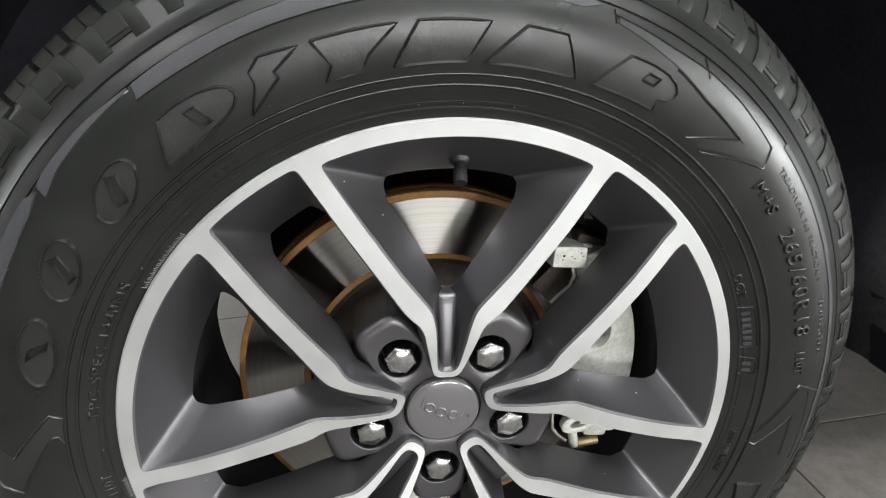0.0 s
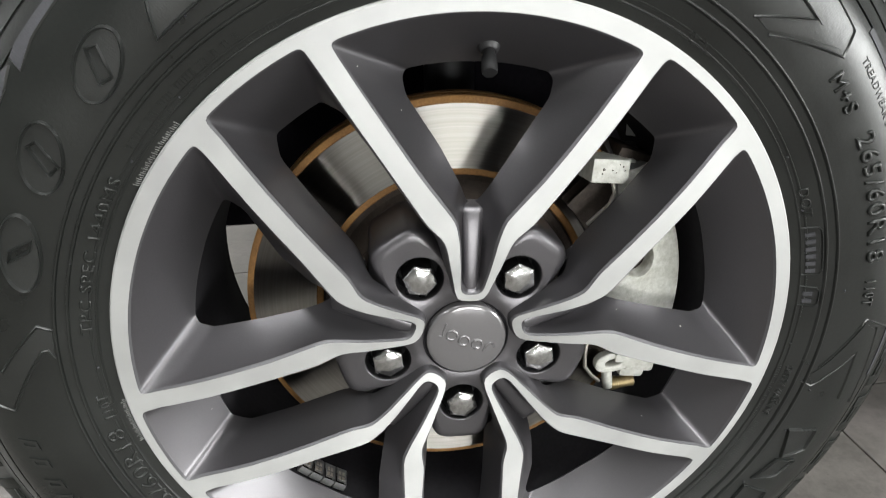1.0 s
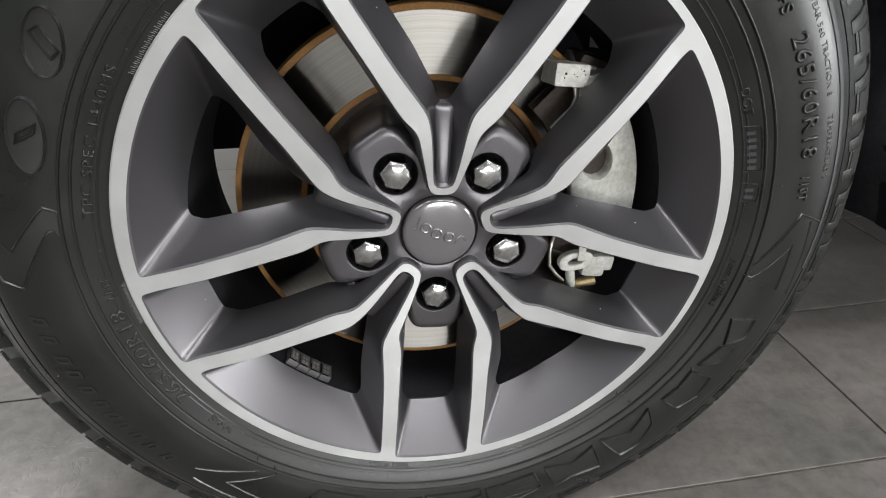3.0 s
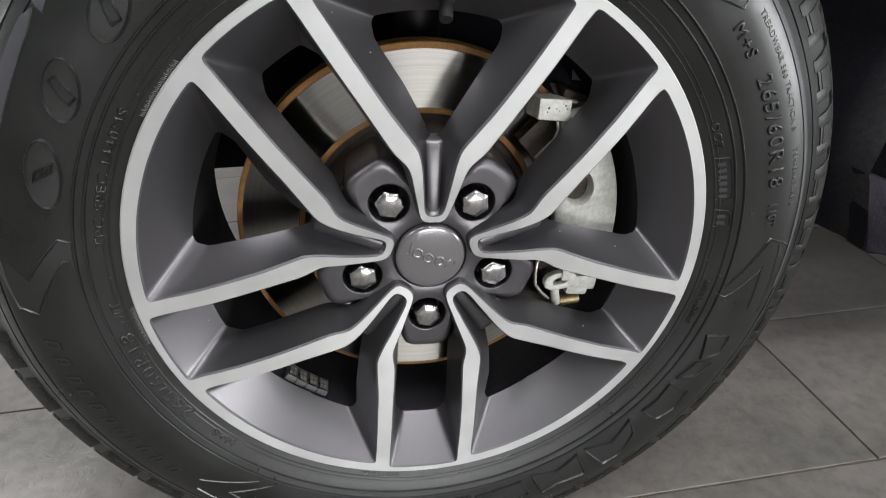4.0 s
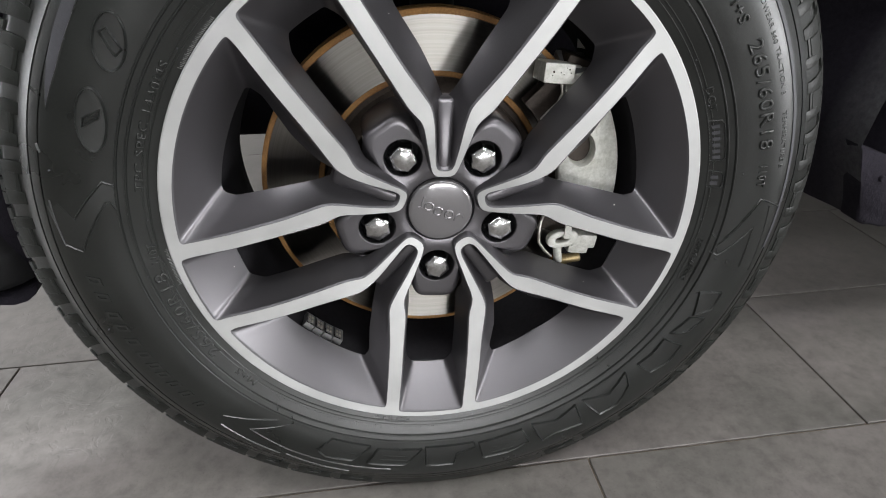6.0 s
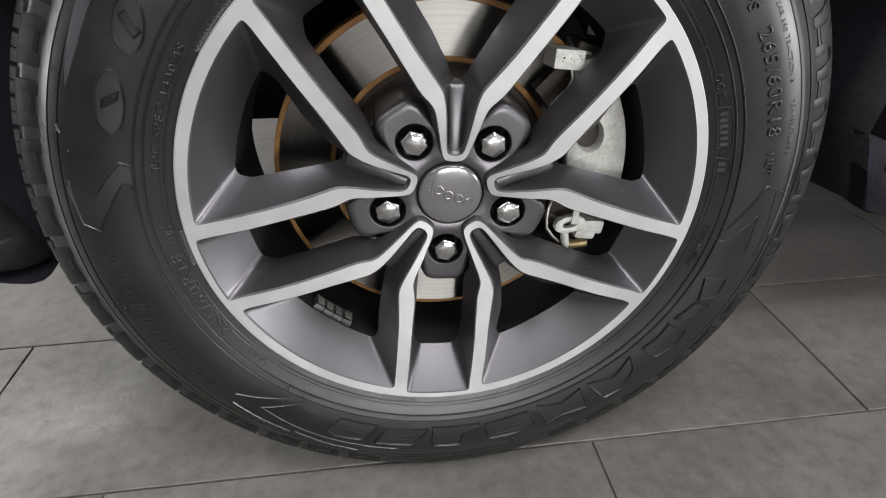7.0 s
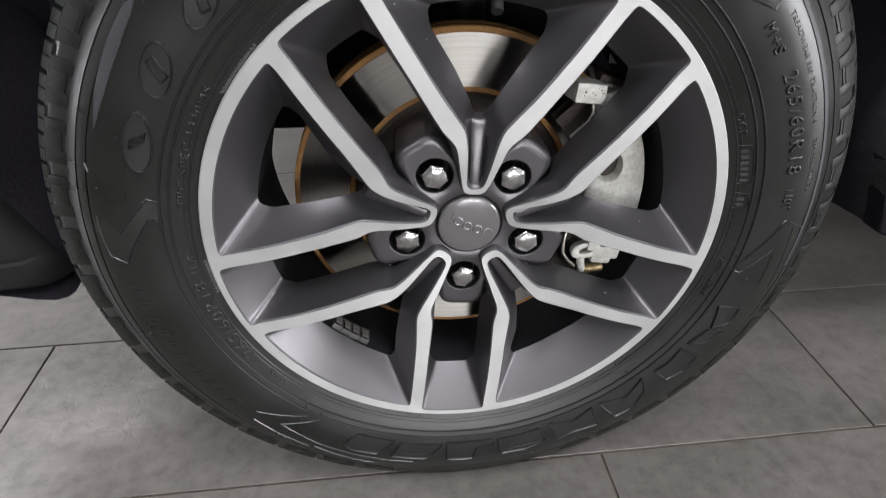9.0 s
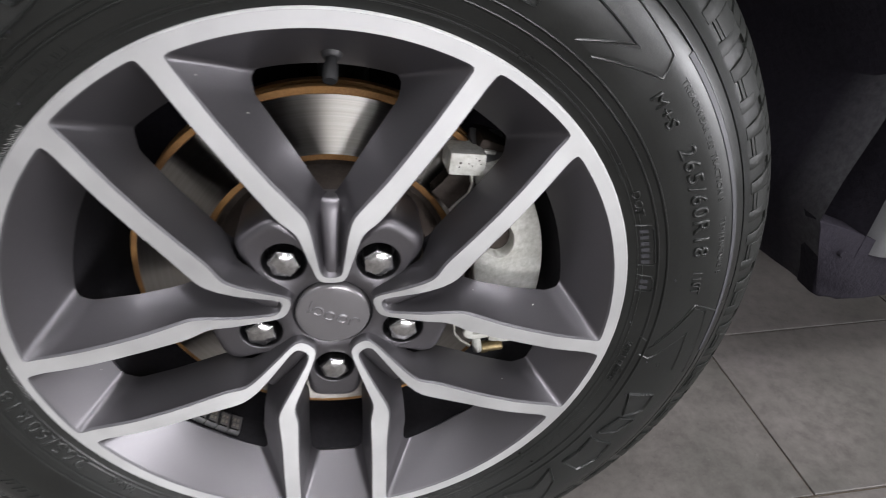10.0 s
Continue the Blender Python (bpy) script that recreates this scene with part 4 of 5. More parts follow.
SHOULDER = ((0.3535, 0.0040), (0.3600, 0.0058), (0.3672, 0.0088), (0.3740, 0.0142), (0.3800, 0.0212), (0.3842, 0.0298), (0.3857, 0.0405), (0.3858, 0.0900))
SHOULDER_S = [0.0]
for (r0, y0), (r1, y1) in zip(SHOULDER, SHOULDER[1:]):
    SHOULDER_S.append(SHOULDER_S[-1] + math.hypot(r1 - r0, y1 - y0))


def on_shoulder(s, deg, lift):
    """A point of the shoulder, s metres from the sidewall's end, lifted along the normal."""
    r, y = (float(np.interp(s, SHOULDER_S, [p[k] for p in SHOULDER])) for k in (0, 1))
    r2, y2 = (float(np.interp(s + 0.003, SHOULDER_S, [p[k] for p in SHOULDER])) for k in (0, 1))
    r1, y1 = (float(np.interp(s - 0.003, SHOULDER_S, [p[k] for p in SHOULDER])) for k in (0, 1))
    n = math.hypot(r2 - r1, y2 - y1)
    return polar(r + lift * (y2 - y1) / n, deg, y - lift * (r2 - r1) / n)


def tread_mesh(name, outline, foot=-0.0045):
    """One raised piece of the shoulder from rows of (s, left angle, right angle, height)."""
    bm = bmesh.new()
    rows = [[on_shoulder(outline[0][0] - 0.0007, outline[0][1] + (outline[0][2] - outline[0][1]) * q, foot) for q in (0, 0.1, 0.25, 0.75, 0.9, 1)]]
    for s, a0, a1, h in outline:
        rows.append([on_shoulder(s, a0, foot), on_shoulder(s, a0 + 0.03, h * 0.7), on_shoulder(s, a0 + 0.12, h),
                     on_shoulder(s, a1 - 0.12, h), on_shoulder(s, a1 - 0.03, h * 0.7), on_shoulder(s, a1, foot)])
    loft(bm, rows, closed=False)
    return mesh_of(name, bm, TREAD, sharp=24)


def build_tread():
    """Shoulder ledges and slanted edge blocks with slots and sipes between them, one set a pitch."""
    pitch, top = 360 / 44, 0.0010
    lean = lambda s: 0.9 * max(0.0, s - 0.022) / 0.020
    blocks = [tread_mesh("tread_block", [(s, a0 + lean(s), a1 + lean(s), top) for s in (0.0215, 0.027, 0.033, 0.040, 0.0475, 0.055)])
              for a0, a1 in ((3.28, 5.03), (5.13, 6.90), (7.42, 9.10), (9.20, 10.95))]
    ledges = [tread_mesh("shoulder_ledge", o, -0.0022) for o in (
        ((0.0000, 0.0, 1.75, 0.0004), (0.0040, 0.0, 1.75, 0.0007), (0.0120, 0.1, 1.75, 0.0008), (0.0222, 0.5, 2.1, 0.0009)),
        ((0.0046, 1.70, 4.44, 0.0001), (0.0068, 1.70, 4.44, 0.0002), (0.0073, 1.70, 4.44, 0.0008), (0.0140, 1.70, 4.44, 0.0009), (0.0222, 1.9, 4.6, 0.0009)),
        ((0.0012, 4.39, 6.2, 0.0004), (0.0050, 4.39, 6.2, 0.0007), (0.0120, 4.39, 6.4, 0.0008), (0.0222, 4.55, 6.85, 0.0009)))]
    for k in range(44):
        a = 40.6 + pitch * k
        down = (a + 4 + 355.6 - 270 + 180) % 360 - 180
        if abs(down) < 17:
            continue
        for me in blocks + ledges:
            ob = new(me.name, me)
            ob.parent = tyre
            ob.matrix_basis = pose(0, 0, 0, 0, -a, 0)


def build_scuffs():
    """Pale rubbed flecks on the bead by the rim, and dust grains on the painted flanks."""
    rng = random.Random(21)
    bm = bmesh.new()
    for k in range(9):
        a = 287.4 + 0.46 * k + rng.uniform(-0.1, 0.1)
        r = 0.2562 + rng.uniform(-0.0006, 0.0006)
        rod(bm, [on_side(r, a, 0.0003), on_side(r + rng.uniform(-0.0004, 0.0006), a + rng.uniform(0.2, 0.5), 0.0004)], rng.uniform(0.0003, 0.0006), 5)
    tagged(part("bead_scuffs", bm, SCUFF, tyre, "pale rubbed flecks by the rim"), kind="stuff")
    bm = bmesh.new()
    for p, r in (((0.1740, 0.0177, 0.0064), 0.0007), ((0.1580, 0.0173, -0.0838), 0.0008), ((-0.0526, 0.0195, 0.1759), 0.0005), ((-0.0800, 0.0085, 0.2039), 0.0005), ((0.1179, 0.0192, 0.0230), 0.0004), ((-0.2007, 0.0346, -0.0676), 0.0004), ((0.2276, 0.0065, -0.0687), 0.0004)):
        bmesh.ops.create_icosphere(bm, subdivisions=1, radius=r, matrix=Matrix.Translation(p))
    tagged(part("dust_grains", bm, ZINC, rim, "pale dust grains"), kind="stuff")


build_scuffs()
build_side_marks()
build_lightning()
build_small_print()
build_nubs()
build_tread()


# ---- the brake behind the wheel ----
brake = thing("disc_brake", "brushed disc brake with rusty edges and pale plated caliper", "brake", pose(0, 0, HUB))


def bp(r, deg, y):
    return polar(r, deg - SPIN, y)


def build_rotor():
    bm = bmesh.new()
    revolve(bm, ((0.1692, 0.0829), (0.1182, 0.0829)), 160)
    rotor = part("rotor", bm, ROTOR, brake, "brushed grey iron friction ring")
    bm = bmesh.new()
    revolve(bm, ((0.1692, 0.0829), (0.1696, 0.0836), (0.1728, 0.0836), (0.1745, 0.0846), (0.1748, 0.0862), (0.1748, 0.0920), (0.1720, 0.0925), (0.1720, 0.1000), (0.1748, 0.1005), (0.1748, 0.1090), (0.10, 0.1090)), 160)
    part("rust_rim", bm, RUST, rotor, "orange-brown rusted edge")
    bm = bmesh.new()
    revolve(bm, ((0.1182, 0.0829), (0.1177, 0.0838), (0.1132, 0.0840), (0.1122, 0.0850)), 128)
    part("rust_band", bm, RUST, rotor, "orange-brown rusted band")
    bm = bmesh.new()
    rows = revolve(bm, ((0.1122, 0.0850), (0.1108, 0.0900), (0.1060, 0.0910), (0.1020, 0.0860), (0.0985, 0.0680), (0.0950, 0.0630), (0.0600, 0.0620), (0.0300, 0.0620)), 128)
    cap_ring(bm, rows[-1])
    part("rotor_hat", bm, HAT, rotor, "dark hub of the rotor")


def build_caliper():
    # main casting with a round recess
    bm = bmesh.new()
    outer = [(0.1925, -6 + 3 * i) for i in range(13)] + [(0.1885, 32.5), (0.1800, 34.5), (0.1620, 35.5), (0.1500, 35.0), (0.1390, 31.0), (0.1330, 24.0), (0.1300, 14.0), (0.1290, 6.0), (0.1300, -2.0), (0.1340, -6.0), (0.1450, -7.5), (0.1840, -7.5), (0.1900, -7.0)]
    hole = [(0.1530 + 0.0150 * math.cos(radians(12 * i)), 19.5 + 7.2 * math.sin(radians(12 * i))) for i in range(30)]
    edges, rings = [], []
    for lp in (outer, hole):
        vs = [bm.verts.new(bp(r, a, 0)) for r, a in lp]
        rings.append(vs)
        edges += [bm.edges.new((vs[i], vs[(i + 1) % len(vs)])) for i in range(len(vs))]
    bmesh.ops.triangle_fill(bm, edges=edges, use_beauty=True, normal=(0, -1, 0))
    for v in bm.verts:
        r = v.co.length
        v.co.y = 0.0535 + 0.010 * max(0.0, (r - 0.180) / 0.0125) ** 2 + 0.004 * max(0.0, (0.145 - r) / 0.016)
    for k, vs in enumerate(rings):
        last = vs
        for s, dy in (((0.0016, 0.0015), (0.0022, 0.006), (0.0022, 0.09)) if k == 0 else ((0.0006, 0.0012), (0.0012, 0.004), (0.0020, 0.020))):
            c = bp(0.1530, 19.5, 0)
            row = []
            for v in vs:
                flat = Vector((v.co.x, 0, v.co.z))
                d = (flat - (bp(0.160, 14, 0) if k == 0 else c)).normalized()
                p = flat + d * (s if k == 0 else -s)
                row.append(bm.verts.new((p.x, v.co.y + dy, p.z)))
            strip(bm, last, row)
            last = row
        if k == 1:
            bm.faces.new(last)
    caliper = part("caliper", bm, ZINC, brake, "pale plated cast caliper", sharp=45)
    bm = bmesh.new()
    revolve(bm, ((0.0125, 0.0), (0.0120, -0.001), (0.0090, -0.0016), (0.0001, -0.0018)), 32)
    ob = part("piston", bm, HAT, caliper, "dark piston face")
    ob.location = bp(0.1515, 20.0, 0.0735)
    # upper lug of the bracket
    bm = bmesh.new()
    box(bm, (0.0300, 0.060, 0.0190), pose(0.1172, 0.078, 0.1145, -6, 7, 0), 0.0026)
    box(bm, (0.0120, 0.036, 0.0240), pose(0.1370, 0.082, 0.1080, -4, 10, 0), 0.0025)
    lug = part("upper_lug", bm, ZINC, caliper, "pale cast lug with pitted face")
    # casting pits in its face
    for px, pz, r in ((-0.0060, 0.0012, 0.0011), (-0.0068, -0.0022, 0.0007), (0.0010, 0.0010, 0.0006), (0.0040, -0.0006, 0.0006), (0.0090, 0.0042, 0.0008), (0.0108, 0.0012, 0.0006), (0.0062, 0.0055, 0.0005)):
        bm = bmesh.new()
        revolve(bm, ((r, 0.0), (r * 0.7, -0.00025), (r * 0.1, -0.0003)), 10)
        ob = part("pit", bm, HAT, lug)
        ob.matrix_basis = pose(0.1172, 0.078, 0.1145, -6, 7, 0) @ pose(px, -0.03005, pz)
    bm = bmesh.new()
    box(bm, (0.0320, 0.040, 0.0420), pose(0.1400, 0.088, 0.1060, 0, 22, 0), 0.0050)
    box(bm, (0.0140, 0.020, 0.0500), pose(0.1560, 0.100, 0.0800, 0, 16, 0), 0.0040)
    part("bracket", bm, HAT, caliper, "dark cast bracket")
    # casting that slopes back from the lug, its shade put into a darker grey, and the pale web under it
    bm = bmesh.new()
    slab(bm, [(0.1255, 0.1020), (0.1270, 0.1120), (0.1345, 0.1150), (0.1560, 0.1165), (0.1520, 0.1010), (0.1400, 0.0860), (0.1300, 0.0850)], 0.0530, 0.0900, 0.0012)
    part("lug_web", bm, ZINC, caliper, "pale cast web")
    bm = bmesh.new()
    box(bm, (0.0300, 0.0440, 0.0110), pose(0.1400, 0.0780, 0.1165, 18, 8, 0), 0.0028)
    part("lug_shoulder", bm, LEAD, caliper, "sloping cast shoulder in a grey darkened for shade")
    # white plate deep behind the bracket, added for a bright spot there
    bm = bmesh.new()
    slab(bm, [(0.1580 + x, 0.1323 + z) for x, z in ((-0.0039, 0.0056), (-0.0039, -0.0048), (0.0005, -0.0053), (0.0050, -0.0065), (0.0022, 0.0006), (-0.0015, 0.0045))], 0.1105, 0.1113)
    part("spot_plate", bm, WHITE_SPOT, brake, "small white plate standing in for a bright spot")
    # pad spring, upper
    bm = bmesh.new()
    rod(bm, [(0.1185, 0.060, 0.1110), (0.1215, 0.052, 0.1070), (0.1222, 0.050, 0.0990), (0.1195, 0.051, 0.0900), (0.1110, 0.053, 0.0810), (0.1050, 0.057, 0.0720)], 0.0016, 10)
    part("pad_spring", bm, WIRE, caliper, "bent bright spring wire")
    # pad spring, lower
    bm = bmesh.new()
    rod(bm, [bp(0.1200, 350.0, 0.058), bp(0.1165, 345.5, 0.051), bp(0.1190, 340.5, 0.050), bp(0.1255, 335.0, 0.050), bp(0.1370, 332.5, 0.051), bp(0.1500, 331.0, 0.054)], 0.0017, 10)
    part("pad_spring", bm, WIRE, caliper, "bent bright spring wire")
    # lower lug, eyelet and guide pin
    bm = bmesh.new()
    box(bm, (0.0270, 0.030, 0.0165), pose(0.1610, 0.064, -0.0650, 0, 9, 0), 0.0035)
    box(bm, (0.0240, 0.030, 0.0130), pose(0.1570, 0.070, -0.0770, 0, 9, 0), 0.0045)
    part("lower_lug", bm, ZINC, caliper, "pale cast lug")
    # flat eye with an oblong hole, and the tab that stands beside it
    bm = bmesh.new()
    rings = []
    for y, grow in ((0.0470, -0.0012), (0.0474, -0.0004), (0.0482, 0.0), (0.0540, 0.0)):
        for a, b, sign in ((0.0168, 0.0100, 1), (0.0078, 0.0036, -1)):
            rings.append([Vector((0.1350 + (a + sign * grow) * math.copysign(abs(math.cos(g)) ** 0.8, math.cos(g)), y, -0.0590 + (b + sign * grow) * math.copysign(abs(math.sin(g)) ** 0.8, math.sin(g)) + 0.0015 * math.cos(g)))
                          for g in [math.tau * i / 32 for i in range(32)]])
    outer, inner = loft(bm, rings[0::2]), loft(bm, rings[1::2])
    strip(bm, outer[0], inner[0])
    box(bm, (0.0140, 0.008, 0.0125), pose(0.1500, 0.0515, -0.0615, 0, 6, 0), 0.0025)
    part("eyelet", bm, ZINC, caliper, "pale cast eyelet")
    bm = bmesh.new()
    box(bm, (0.0075, 0.0030, 0.0170), pose(0.1395, 0.0465, -0.0490, 0, 4, 0), 0.0010)
    part("clip_tab", bm, ZINC, caliper, "pale flat metal tab")
    bm = bmesh.new()
    rod(bm, [(0.1310, 0.054, -0.0640), (0.1325, 0.054, -0.0780), (0.1345, 0.055, -0.0900)], 0.0046, 12)
    part("guide_pin", bm, ZINC, caliper)
    bm = bmesh.new()
    rod(bm, [(0.1330, 0.058, -0.0905), (0.1370, 0.058, -0.0902), (0.1375, 0.058, -0.0902), (0.1440, 0.058, -0.0896), (0.1445, 0.058, -0.0896), (0.1590, 0.058, -0.0884), (0.1600, 0.058, -0.0883)], [0.0040, 0.0040, 0.0062, 0.0062, 0.0054, 0.0054, 0.0040], 14)
    part("slide_boot", bm, BRASS, caliper, "yellowish plated slide bolt")
    # brake pads and their dark backing
    bm = bmesh.new()
    loft(bm, [[bp(r, a, y) for r, y in ((0.1250, 0.066), (0.1690, 0.066), (0.1690, 0.0822), (0.1250, 0.0822))] for a in range(-20, 49, 4)])
    part("brake_pad", bm, HAT, caliper, "dark brake pad")
    # hose and knuckle in the dark behind
    bm = bmesh.new()
    rod(bm, [bp(0.02, 0, 0.109), bp(0.02, 0, 0.30)], 0.05, 24)
    rod(bm, [(0.0, 0.20, 0.0), (0.02, 0.24, 0.12), (0.03, 0.27, 0.30)], 0.026, 16)
    rod(bm, [(0.0, 0.20, -0.03), (0.03, 0.42, -0.06), (0.04, 0.62, -0.05)], 0.022, 14)
    part("steering_knuckle", bm, BLACKRUB, brake, "dark knuckle and strut")


build_rotor()
build_caliper()


# ---- the car round the wheel ----
car = thing("parked_car", "parked grey car with black wheel arch liner over showroom tiles", "car", pose(0, 0, HUB))


def arc_shell(bm, profile, g0, g1, n=60):
    rows = []
    for r, y in profile:
        rows.append([bm.verts.new(polar(r, g0 + (g1 - g0) * i / n, y)) for i in range(n + 1)])
    for a, b in zip(rows, rows[1:]):
        strip(bm, a, b, closed=False)


def build_car():
    bm = bmesh.new()
    arc_shell(bm, ((0.567, 0.140), (0.580, 0.112), (0.588, 0.100), (0.596, 0.095), (0.611, 0.092), (0.648, 0.080), (0.684, 0.072)), -4.5, 184.0)
    part("fender", bm, SILL, car, "grey painted fender with rolled arch edge")
    bm = bmesh.new()
    n = 48
    rows = []
    for y in (0.100, 0.106, 0.14, 0.20, 0.28, 0.36):
        row = []
        for i in range(n + 1):
            g = -5.0 + 190.0 * i / n
            r = 0.572 - 0.25 * (y - 0.10) + 0.002 * math.sin(y * 70) + 0.002 * math.sin(g * 0.4)
            row.append(bm.verts.new(polar(r, g, y)))
        rows.append(row)
    for a, b in zip(rows, rows[1:]):
        strip(bm, a, b, closed=False)
    liner = part("arch_liner", bm, LINER, car, "black moulded wheel arch liner", sharp=60)
    # inner wall of the wheel house
    bm = bmesh.new()
    outline = [(0.530 * math.cos(radians(g)), 0.530 * math.sin(radians(g))) for g in range(-4, 185, 6)]
    slab(bm, outline, 0.36, 0.37)
    part("inner_wall", bm, LINER, liner)
    # rear flap of the liner, bent forward under the sill
    bm = bmesh.new()
    rows = []
    for x, y0, y1, z in ((0.56, 0.105, 0.34, 0.20), (0.515, 0.100, 0.34, 0.05), (0.507, 0.100, 0.34, 0.004), (0.518, 0.100, 0.34, -0.03), (0.530, 0.100, 0.34, -0.06), (0.537, 0.100, 0.34, -0.085), (0.544, 0.103, 0.34, -0.101), (0.556, 0.110, 0.34, -0.107), (0.62, 0.13, 0.34, -0.104)):
        rows.append([Vector((x - 0.0016 * j + 0.0015 * math.sin(j * 1.3), y0 + (y1 - y0) * j / 10, z + 0.0015 * math.sin(j * 0.9))) for j in range(11)])
    loft(bm, rows, closed=False)
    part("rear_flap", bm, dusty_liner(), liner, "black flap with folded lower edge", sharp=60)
    bm = bmesh.new()
    slab(bm, [(0.507, 0.004), (0.545, -0.010), (0.600, -0.033), (0.640, -0.050), (0.640, -0.1115), (0.605, -0.1100), (0.570, -0.1075), (0.549, -0.1045), (0.538, -0.0980), (0.534, -0.076), (0.519, -0.030)][::-1], 0.1005, 0.130, 0.006)
    part("flap_face", bm, LINER, liner, "black dusty outer face of the flap", sharp=50)
    bm = bmesh.new()
    rod(bm, [(0.549, 0.104, -0.040), (0.549, 0.098, -0.040), (0.549, 0.0965, -0.040)], [0.0042, 0.0042, 0.0030], 14)
    part("push_clip", bm, LINER, liner, "black push clip")
    # front flap
    bm = bmesh.new()
    rows = []
    for x, y0, y1, z in ((-0.50, 0.098, 0.34, 0.20), (-0.480, 0.098, 0.34, 0.040), (-0.450, 0.100, 0.34, -0.020), (-0.430, 0.100, 0.34, -0.066), (-0.428, 0.100, 0.34, -0.092), (-0.436, 0.100, 0.34, -0.105), (-0.447, 0.101, 0.34, -0.113), (-0.463, 0.103, 0.34, -0.118), (-0.485, 0.105, 0.34, -0.117), (-0.54, 0.110, 0.34, -0.108)):
        rows.append([Vector((x, y0 + (y1 - y0) * j / 10, z + 0.003 * math.sin(j * 0.9))) for j in range(11)])
    loft(bm, rows, closed=False)
    part("front_flap", bm, LINER, liner, "black flap with rounded lower edge", sharp=60)
    # sill behind the wheel, bumper corner ahead of it
    bm = bmesh.new()
    rows = []
    for z, y in ((-0.033, 0.118), (-0.036, 0.104), (-0.041, 0.100), (-0.067, 0.101), (-0.092, 0.107), (-0.102, 0.118), (-0.106, 0.14), (-0.106, 0.22)):
        rows.append([Vector((x, y, z)) for x in (0.642, 0.68, 0.9, 1.6, 2.3)])
    loft(bm, rows, closed=False)
    part("sill", bm, SILL, car, "grey side sill below a dark seam")
    bm = bmesh.new()
    rows = []
    for z, y in ((0.300, 0.080), (0.010, 0.086), (-0.052, 0.090), (-0.060, 0.095), (-0.063, 0.091), (-0.080, 0.094), (-0.096, 0.102), (-0.107, 0.114), (-0.111, 0.13), (-0.109, 0.22)):
        slant = 0.5 * max(0.0, z + 0.06) if z < 0.1 else 0.05
        rows.append([Vector((x - slant, y + dy, z)) for x, dy in ((-0.446, 0.080), (-0.452, 0.040), (-0.462, 0.016), (-0.476, 0.004), (-0.500, 0.0), (-0.58, -0.004), (-0.66, -0.006))])
    loft(bm, rows, closed=False)
    part("bumper_corner", bm, BUMPER, car, "grey bumper corner with a seam")
    # plain bulk of the car that shades the floor
    bm = bmesh.new()
    box(bm, (3.9, 1.40, 0.06), pose(1.60, 1.11, 0.030), 0.02)
    box(bm, (3.0, 1.30, 0.10), pose(2.15, 1.05, -0.10), 0.03)
    part("underbody", bm, BLACKRUB, car, "dark underbody")
    bm = bmesh.new()
    box(bm, (2.95, 1.56, 0.66), pose(2.115, 0.925, 0.215), 0.03, 3)
    part("lower_body", bm, SILL, car, "plain grey body side")
    bm = bmesh.new()
    # bonnet, screen and roof as one plain shell: station, shoulder height, top height, half width of the top
    rows = []
    for x, zs, zt, wt, wl in ((-0.70, 0.54, 0.55, 0.60, 0.70), (-0.66, 0.62, 0.66, 0.66, 0.80), (-0.52, 0.66, 0.71, 0.70, 0.86), (-0.10, 0.70, 0.76, 0.74, 0.89), (0.50, 0.73, 0.80, 0.74, 0.89), (0.62, 0.74, 0.85, 0.73, 0.89), (1.25, 0.76, 1.22, 0.64, 0.89),
                              (1.60, 0.76, 1.28, 0.63, 0.89), (2.50, 0.77, 1.28, 0.63, 0.89), (3.20, 0.77, 1.22, 0.62, 0.88), (3.55, 0.76, 0.88, 0.66, 0.85), (3.65, 0.60, 0.66, 0.66, 0.80)):
        half = [(wl - 0.02, 0.49), (wl, 0.53), (wl, zs - 0.05), (wl - 0.03, zs), (wt + 0.05, zt - 0.06 if zt - zs > 0.12 else zs + 0.6 * (zt - zs)), (wt - 0.06, zt)]
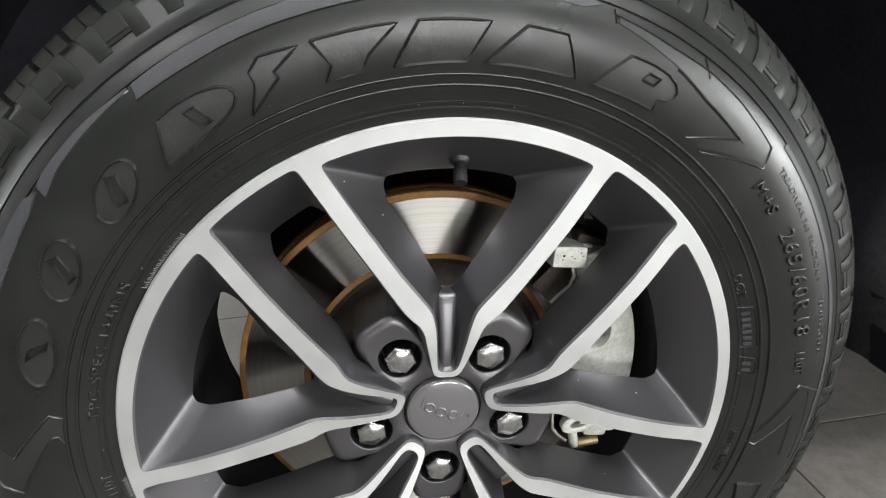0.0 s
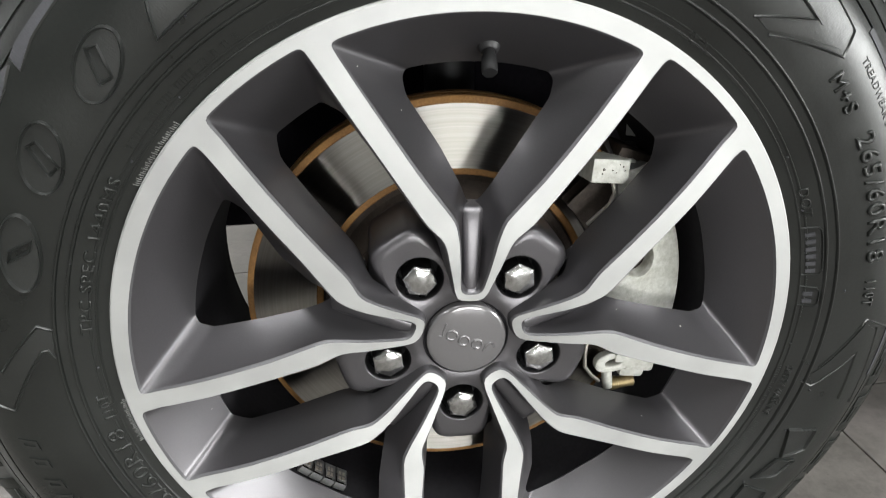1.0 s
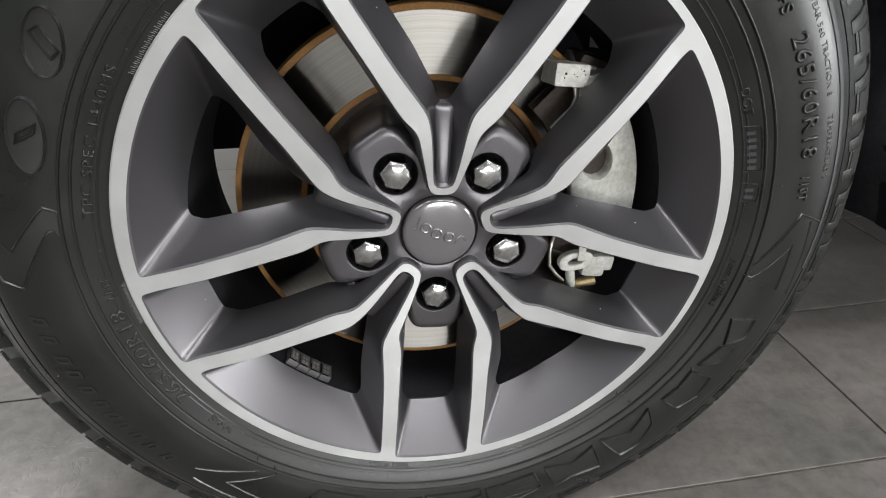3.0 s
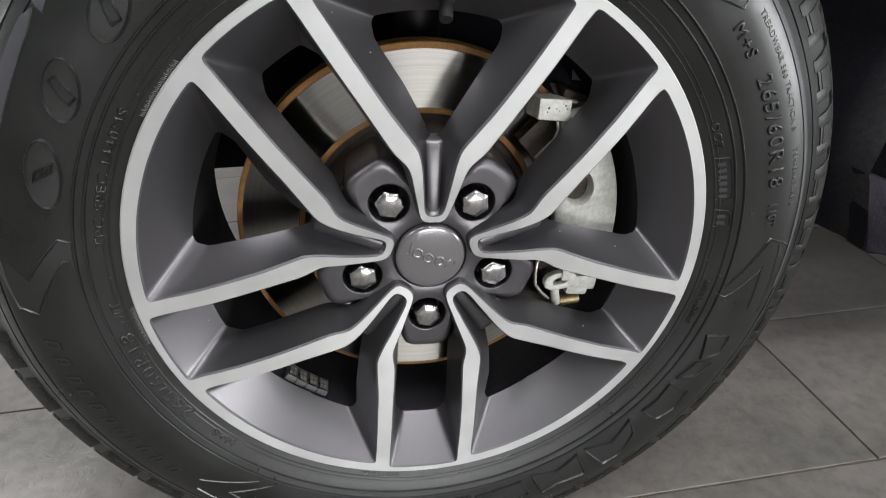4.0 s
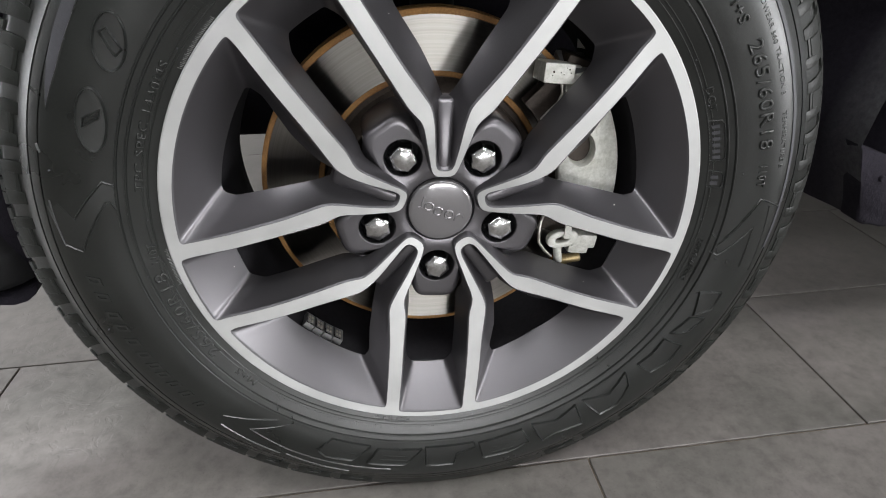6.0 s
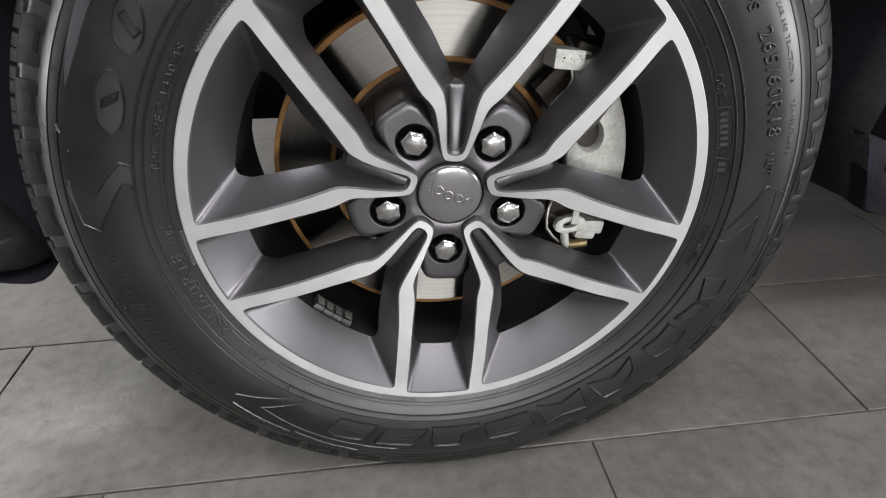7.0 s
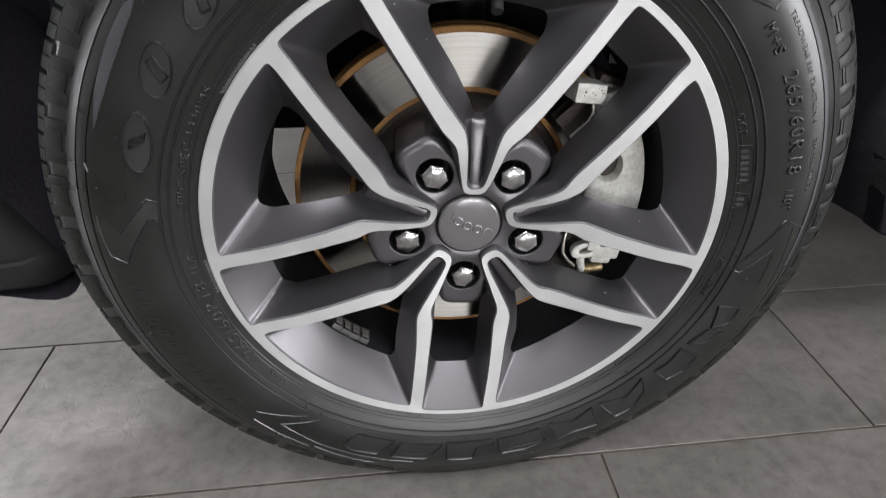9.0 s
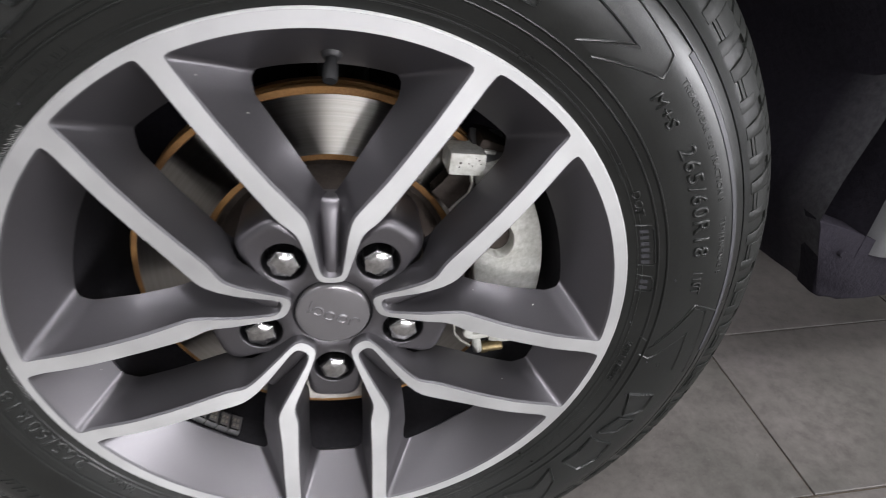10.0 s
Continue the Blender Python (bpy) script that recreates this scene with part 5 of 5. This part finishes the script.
        rows.append([Vector((x, 0.92 - w, z)) for w, z in half] + [Vector((x, 0.92 + w, z)) for w, z in half[::-1]])
    rows = loft(bm, rows)
    cap_ring(bm, rows[0])
    cap_ring(bm, rows[-1])
    part("upper_body", bm, SILL, car, "plain grey upper body", sharp=30)


build_car()


# ---- floor tiles ----
TILE_L, TILE_W, JOINT = 0.6185, 0.3090, 0.0032


def build_tiles():
    bm = bmesh.new()
    l, w = (TILE_L - JOINT) / 2, (TILE_W - JOINT) / 2
    rows = [[bm.verts.new((sx * (l - d), sy * (w - d), z)) for sx, sy in ((-1, -1), (1, -1), (1, 1), (-1, 1))] for d, z in ((0, -0.004), (0, -0.0008), (0.0008, 0.0))]
    for a, b in zip(rows, rows[1:]):
        strip(bm, a, b)
    bm.faces.new(rows[-1])
    me = mesh_of("tile", bm, TILE, smooth=False)
    rng = random.Random(3)
    verts, faces = [], []
    for row in range(-19, 18):
        y = 0.021 + TILE_W * (row - 0.5)
        x0 = 0.188 - 0.2165 * row
        x0 -= math.floor((x0 + 6.3) / TILE_L) * TILE_L
        for k in range(20):
            x, z = x0 + TILE_L * (k + 0.5), rng.uniform(-0.0003, 0.0)
            if abs(x) < 2.7 and -1.9 < y < 3.3:
                ob = new("tile", me)
                ob.parent = floor
                ob.matrix_parent_inverse = floor.matrix_world.inverted()
                ob.location = (x, y, z)
            else:
                i = len(verts)
                for d, h in ((0.0, -0.003), (0.0008, 0.0)):
                    verts += [(x + sx * (l - d), y + sy * (w - d) + 0.5, z + h + 0.0535) for sx, sy in ((-1, -1), (1, -1), (1, 1), (-1, 1))]
                faces += [(i + 4, i + 5, i + 6, i + 7)] + [(i + q, i + (q + 1) % 4, i + 4 + (q + 1) % 4, i + 4 + q) for q in range(4)]
    far = bpy.data.meshes.new("far_tiles")
    far.from_pydata(verts, [], faces)
    far.materials.append(TILE)
    ob = new("far_tiles", far)
    ob.parent = floor
    tagged(ob, kind="stuff")


floor.matrix_world = Matrix.Translation((0, -0.5, -0.0535))
build_tiles()
